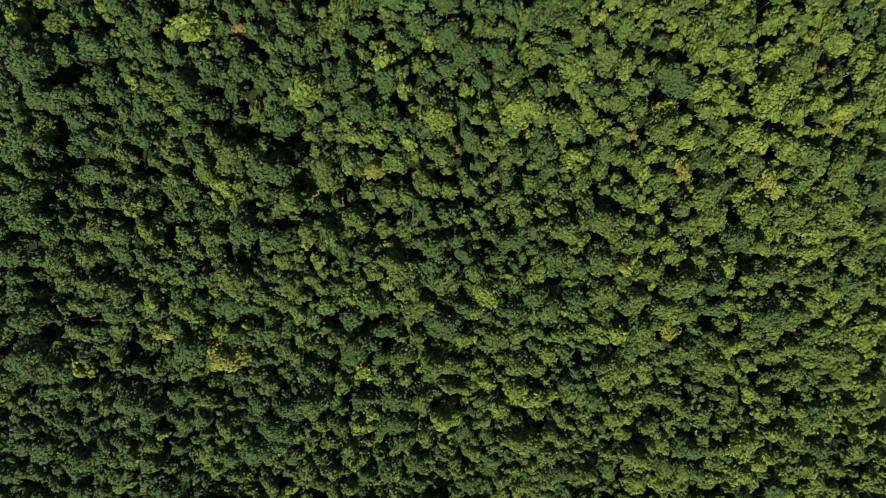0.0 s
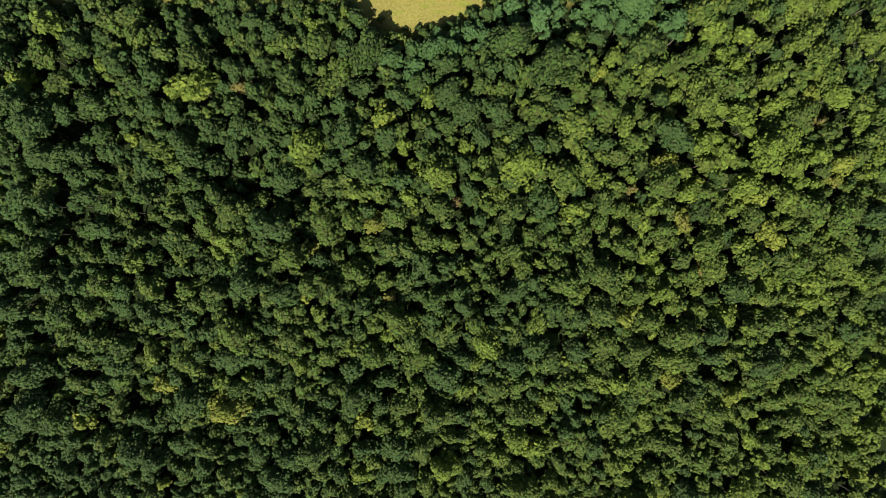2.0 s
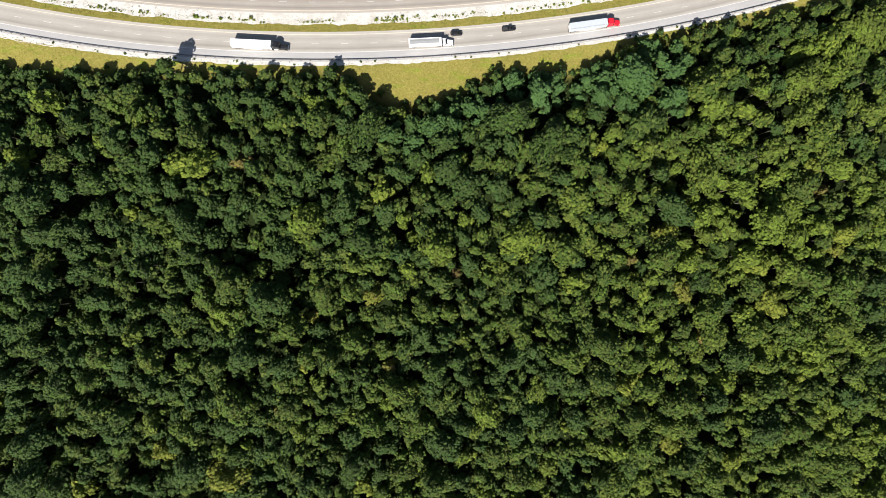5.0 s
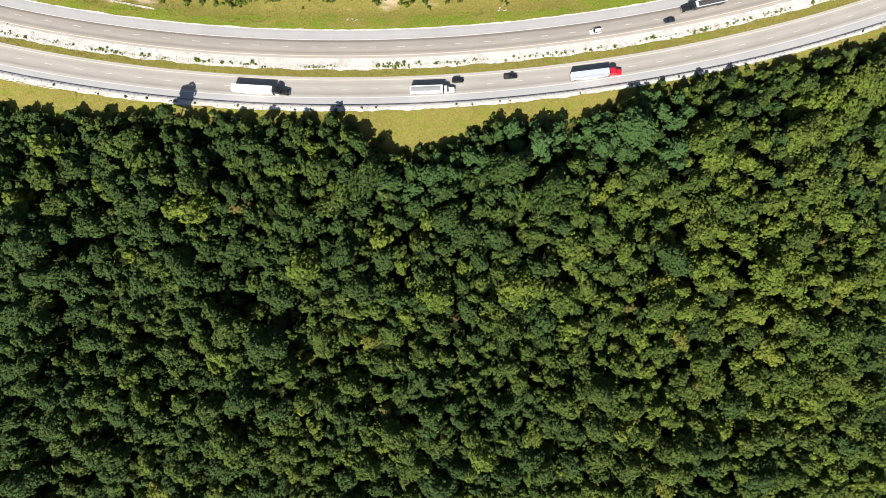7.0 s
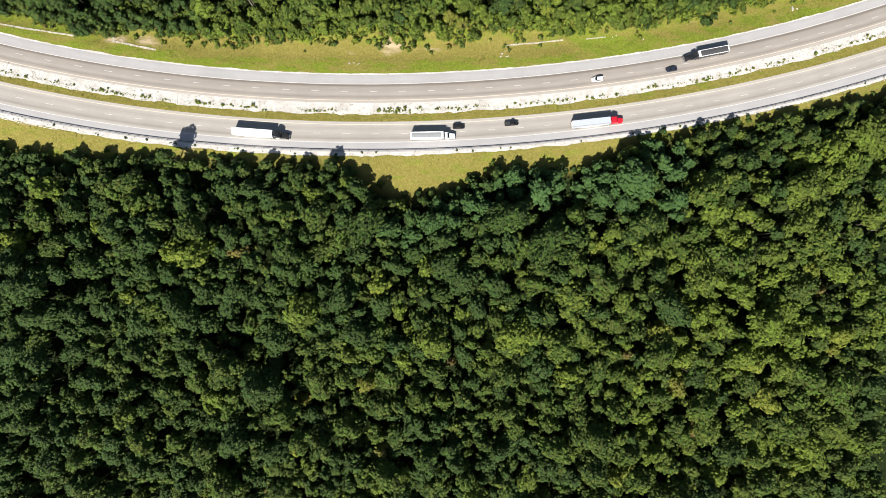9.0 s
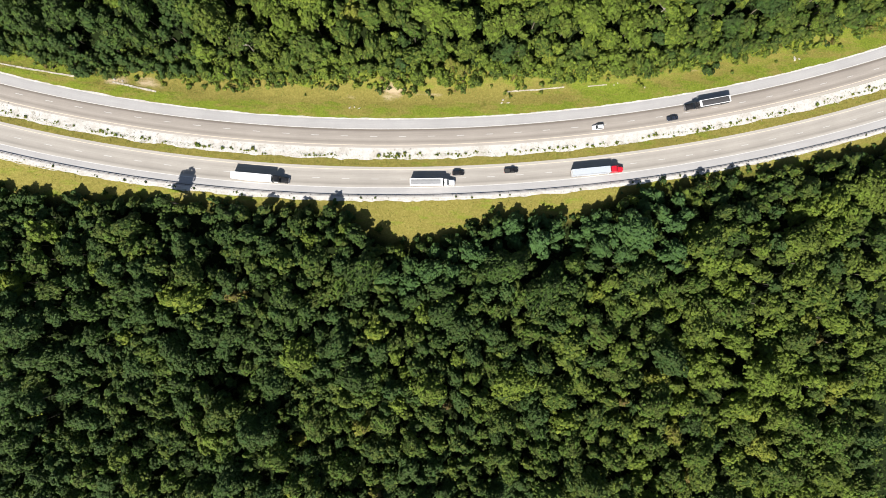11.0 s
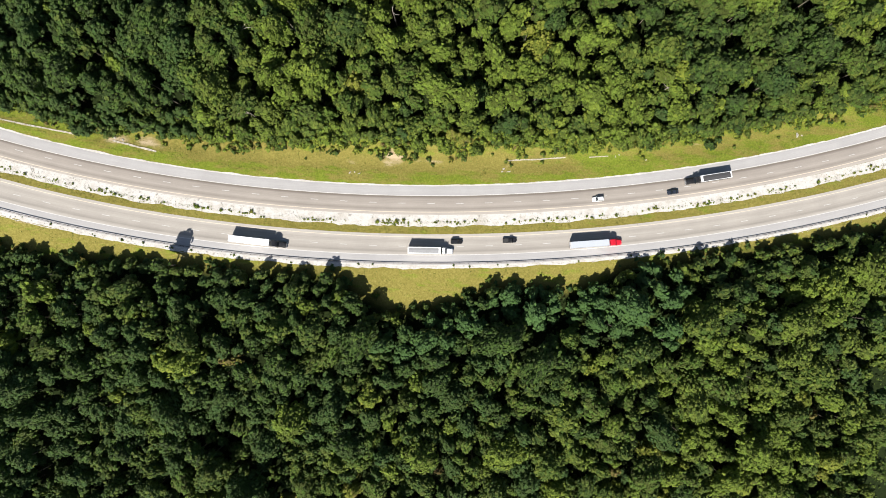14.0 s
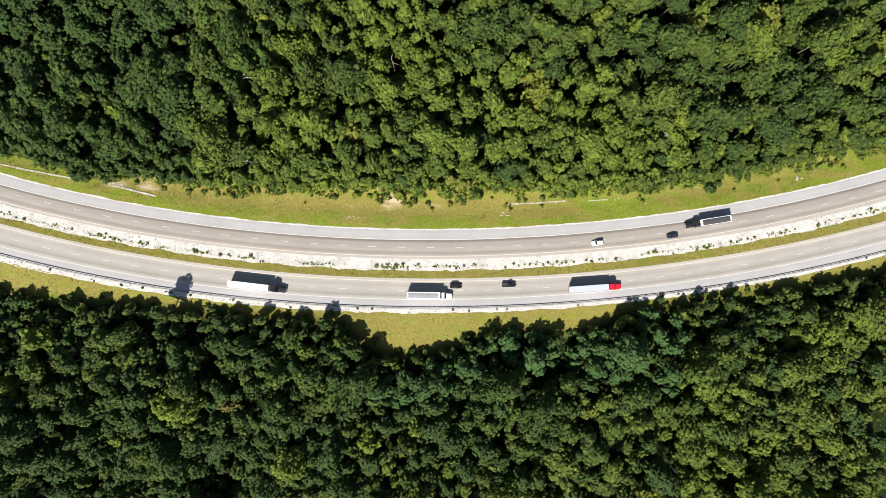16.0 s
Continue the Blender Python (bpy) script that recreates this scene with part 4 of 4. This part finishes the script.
# ---- grass and stones ----
def tufts(name, n, seed, pick, label):
    g = np.random.default_rng(seed)
    r = random.Random(seed)
    pts, tints = [], []
    while len(pts) < n:
        x = r.uniform(-215, 215)
        d, t = pick(x, r)
        if d is None:
            continue
        px, py = at(x, d)
        pts.append((float(px), float(py), float(height(x, d)) + 0.12))
        tints.append(t)
    p = np.repeat(np.array(pts), 3, 0) + g.normal(size=(3 * n, 3)) * np.array([0.25, 0.25, 0.06])
    nrm = g.normal(size=(3 * n, 3)) * 0.7 + np.array([0, 0, 1.0])
    v, q = leaf_cards(g, p, nrm, 0.27)
    ob = new(name, mesh_quads(name, v, q, M_LEAF, np.repeat(np.array(tints), 12)))
    ob.color = (0, 0, 0, 1)
    tagged(ob, label, "grass", kind="stuff")


def bank_spot(x, r):
    d = r.uniform(26.4, float(north_edge(x)) + 2)
    if noise.noise((x * 0.12, d * 0.3, 4.0)) < r.uniform(-0.5, 0.3):
        return None, 0
    return d, r.choice((0.55, 0.62, 0.68, 0.74, 0.80, 0.85))


def south_spot(x, r):
    d = r.uniform(float(south_edge(x)) - 3, -9.2)
    if noise.noise((x * 0.12, d * 0.3, 6.0)) < r.uniform(-0.5, 0.5):
        return None, 0
    return d, r.choice((0.55, 0.66, 0.75, 0.80, 0.84))


def median_spot(x, r):
    return r.uniform(5.2, 8.5 + 0.004 * x), r.choice((0.66, 0.78, 0.82, 0.86, 0.88))


tufts("bank_grass", 7000, 51, bank_spot, "rough green grass tufts on the bank")
tufts("verge_grass", 4000, 52, south_spot, "dry yellowish grass tufts before the wood")
tufts("median_grass", 2500, 53, median_spot, "dry yellowish grass strip in the median")

def gravel_spot(x, r):
    if noise.noise((x * 0.09, 1.7, 0)) + 0.45 < r.random():
        return None, 0
    return 9.3 + 0.0045 * x + abs(r.gauss(0, 0.55)) + 0.5 * noise.noise((x * 0.05, 8.0, 0)), r.choice((0.4, 0.55, 0.66, 0.72, 0.8))


tufts("gravel_weeds", 900, 54, gravel_spot, "small green weeds scattered through the white gravel")
g = np.random.default_rng(61)
sv, sq = cube_ball(1)
V, Q, base = [], [], 0
for i in range(2600):
    x = g.uniform(-210, 210)
    d = g.uniform(8.3, 12.8) if i % 4 else g.uniform(-9.1, -7.7)
    px, py = at(x, d)
    s = abs(g.normal(0, 0.09)) + 0.07
    v = sv * g.uniform(0.6, 1.3, (1, 3)) * s * g.uniform(0.8, 1.2, (len(sv), 1)) + np.array([float(px), float(py), float(height(x, d)) + 0.05 + s * 0.3])
    V.append(v)
    Q.append(sq + base)
    base += len(v)
tagged(new("gravel_stones", mesh_quads("gravel_stones", np.vstack(V), np.vstack(Q), M_STONE)), "loose pale limestone lumps on the gravel", "stones", kind="stuff")


def boulder(seed, size, x, d):
    r = np.random.default_rng(seed)
    bm = bmesh.new()
    bmesh.ops.create_icosphere(bm, subdivisions=2, radius=1)
    for v in bm.verts:
        v.co = Vector([c * s for c, s in zip(v.co, size)]) * (0.6 + 0.5 * noise.noise(v.co * 1.3 + Vector((seed, 0, 0))))
    ob = part("boulder", bm, M_STONE, None)
    px, py = at(x, d)
    ob.matrix_basis = Matrix.Translation((float(px), float(py), float(height(x, d)) + size[2] * 0.25)) @ Matrix.Rotation(seed * 1.3, 4, "Z")
    tagged(ob, "pale limestone boulder lying on the grass bank", "boulder", "boulders on the bank")


for k, (sx, sy, sz, x, d) in enumerate(((0.7, 0.5, 0.4, 22.4, 30.4), (0.5, 0.9, 0.4, 22.9, 31.6), (1.2, 0.4, 0.3, 25.0, 30.3), (1.6, 0.8, 0.6, 145.1, 31.0), (0.8, 0.5, 0.4, 147.0, 30.6), (0.8, 0.4, 0.3, -39.8, 29.3), (0.5, 0.5, 0.3, -37.9, 29.6), (1.0, 0.3, 0.25, -36.0, 29.1),
                                      (0.8, 0.3, 0.25, 69.0, 33.8), (0.5, 0.4, 0.3, 70.5, 34.3), (0.6, 0.4, 0.3, 82, 31.0), (1.2, 0.8, 0.6, -134.8, 31.2), (0.7, 0.9, 0.5, -136.2, 32.3), (0.9, 0.5, 0.4, -131.5, 31.0))):
    boulder(k + 3, (sx, sy, sz), x, d)


def channel(x0, d0, x1, d1, half, label):
    """A shallow concrete drain laid along the bank."""
    n = max(3, int(abs(x1 - x0) / 1.5))
    V, Q = [], []
    prof = ((-half - 0.12, -0.3), (-half - 0.12, 0.12), (-half, 0.12), (0.0, -0.02), (half, 0.12), (half + 0.12, 0.12), (half + 0.12, -0.3))
    for i in range(n + 1):
        u = i / n
        x = x0 + (x1 - x0) * u
        d = d0 + (d1 - d0) * u + 0.25 * noise.noise((x * 0.15, 2.0, 0))
        for o, h in prof:
            px, py = at(x, d + o * (0.8 + 0.5 * noise.noise((x * 0.3, 7.0, 0))))
            V.append((float(px), float(py), float(height(x, d)) + 0.06 + h))
    k = len(prof)
    for i in range(n):
        for j in range(k - 1):
            Q.append((i * k + j, i * k + k + j, i * k + k + j + 1, i * k + j + 1))
    tagged(new("drainage_channel", mesh_quads("drainage_channel", V, Q, M_CONCRETE)), label, "drain", kind="structure")


channel(24.2, 34.9, 48.2, 35.0, 0.2, "pale concrete drain across the grass bank")
channel(-135.5, 29.9, -117.8, 28.9, 0.3, "pale concrete drain below the wood edge")
channel(-190, 25.8 + 0.9, -150.5, 29.3, 0.24, "pale concrete drain below the wood edge")
channel(58, 34.4, 66, 34.2, 0.12, "pale concrete drain across the grass bank")

# ---- guard rail ----
rail_thing = thing("guard_rail", "weathered dark steel guard rail on posts along the shoulder", "guard rail")
prof = ((-0.05, 0.42), (0.02, 0.46), (0.03, 0.52), (-0.05, 0.57), (0.03, 0.62), (0.02, 0.69), (-0.05, 0.73), (-0.062, 0.73), (0.005, 0.685), (0.01, 0.63), (-0.07, 0.575), (0.01, 0.52), (0.005, 0.465), (-0.062, 0.42))
V, Q = [], []
xs_r = np.arange(-230, 231, 3.8)
for x in xs_r:
    for o, h in prof:
        px, py = at(x, -6.95 + 0.05 - o * 1.8)
        V.append((float(px), float(py), float(height(x, -6.95)) + h))
k = len(prof)
for i in range(len(xs_r) - 1):
    for j in range(k):
        jj = (j + 1) % k
        Q.append((i * k + j, i * k + k + j, i * k + k + jj, i * k + jj))
beam = new("rail", mesh_quads("rail", V, Q, M_STEEL))
beam.parent = rail_thing
bm = box((-0.06, -0.24, -0.5), (0.06, -0.10, 0.72), 0.012, seg=1)
box((-0.06, -0.10, 0.42), (0.06, 0.06, 0.71), 0.012, bm, 1)
post_mesh = bpy.data.meshes.new("post")
bm.to_mesh(post_mesh)
bm.free()
post_mesh.materials.append(M_STEEL)
for x in np.arange(-205.74, 206, 3.81):
    px, py = at(x, -6.95)
    p = new("post", post_mesh)
    p.parent = rail_thing
    p.matrix_basis = Matrix.Translation((float(px), float(py), float(height(x, -6.95)))) @ Matrix.Rotation(math.atan(float(slope(x))), 4, "Z")

# ---- dashed lane lines ----
def dashes(road, x0, d, drift):
    me = mesh_quads("lane_dash", [(-1.5, -0.08, 0), (1.5, -0.08, 0), (1.5, 0.08, 0), (-1.5, 0.08, 0)], [(0, 1, 2, 3)], M_WHITE)
    for way in (1, -1):
        x = x0 if way > 0 else x0 - 11.85 / math.sqrt(1 + slope(x0) ** 2)
        while abs(x) < 260:
            dd = d + drift * x
            px, py = at(x, dd)
            ob = new("lane_dash", me)
            ob.parent = road
            ob.matrix_basis = Matrix.Translation((float(px), float(py), float(height(x, dd)) + 0.062)) @ Euler((-math.atan(0.08), math.atan(0.041), math.atan(float(slope(x)))), "XYZ").to_matrix().to_4x4()
            x += way * 11.85 / math.sqrt(1 + float(slope(x)) ** 2)


dashes(bpy.data.objects["road_south"], -4.25, 0.0, 0.0)
dashes(bpy.data.objects["road_north"], -5.75, 17.6, 0.002)

# ---- low growth on the woodland floor ----
g = np.random.default_rng(71)
r = random.Random(72)
pts = []
for i in range(24000):
    x = r.uniform(-230, 230)
    y = r.uniform(-145, 275)
    d = float(off(x, y))
    if d < float(south_edge(x)) - 2 or d > float(north_edge(x)) + 2:
        pts.append((x, y, float(height(x, d)) + r.uniform(0.4, 2.6)))
p = np.repeat(np.array(pts), 2, 0) + g.normal(size=(2 * len(pts), 3)) * np.array([0.8, 0.8, 0.4])
v, q = leaf_cards(g, p, g.normal(size=(len(p), 3)) * 0.5 + np.array([0, 0, 1.0]), 1.5)
low = new("undergrowth", mesh_quads("undergrowth", v, q, M_LEAF, np.repeat(g.uniform(0.18, 0.5, len(p)), 4)))
low.color = (0, 0, 0, 1)
tagged(low, "dark green undergrowth on the woodland floor", "undergrowth", kind="stuff")
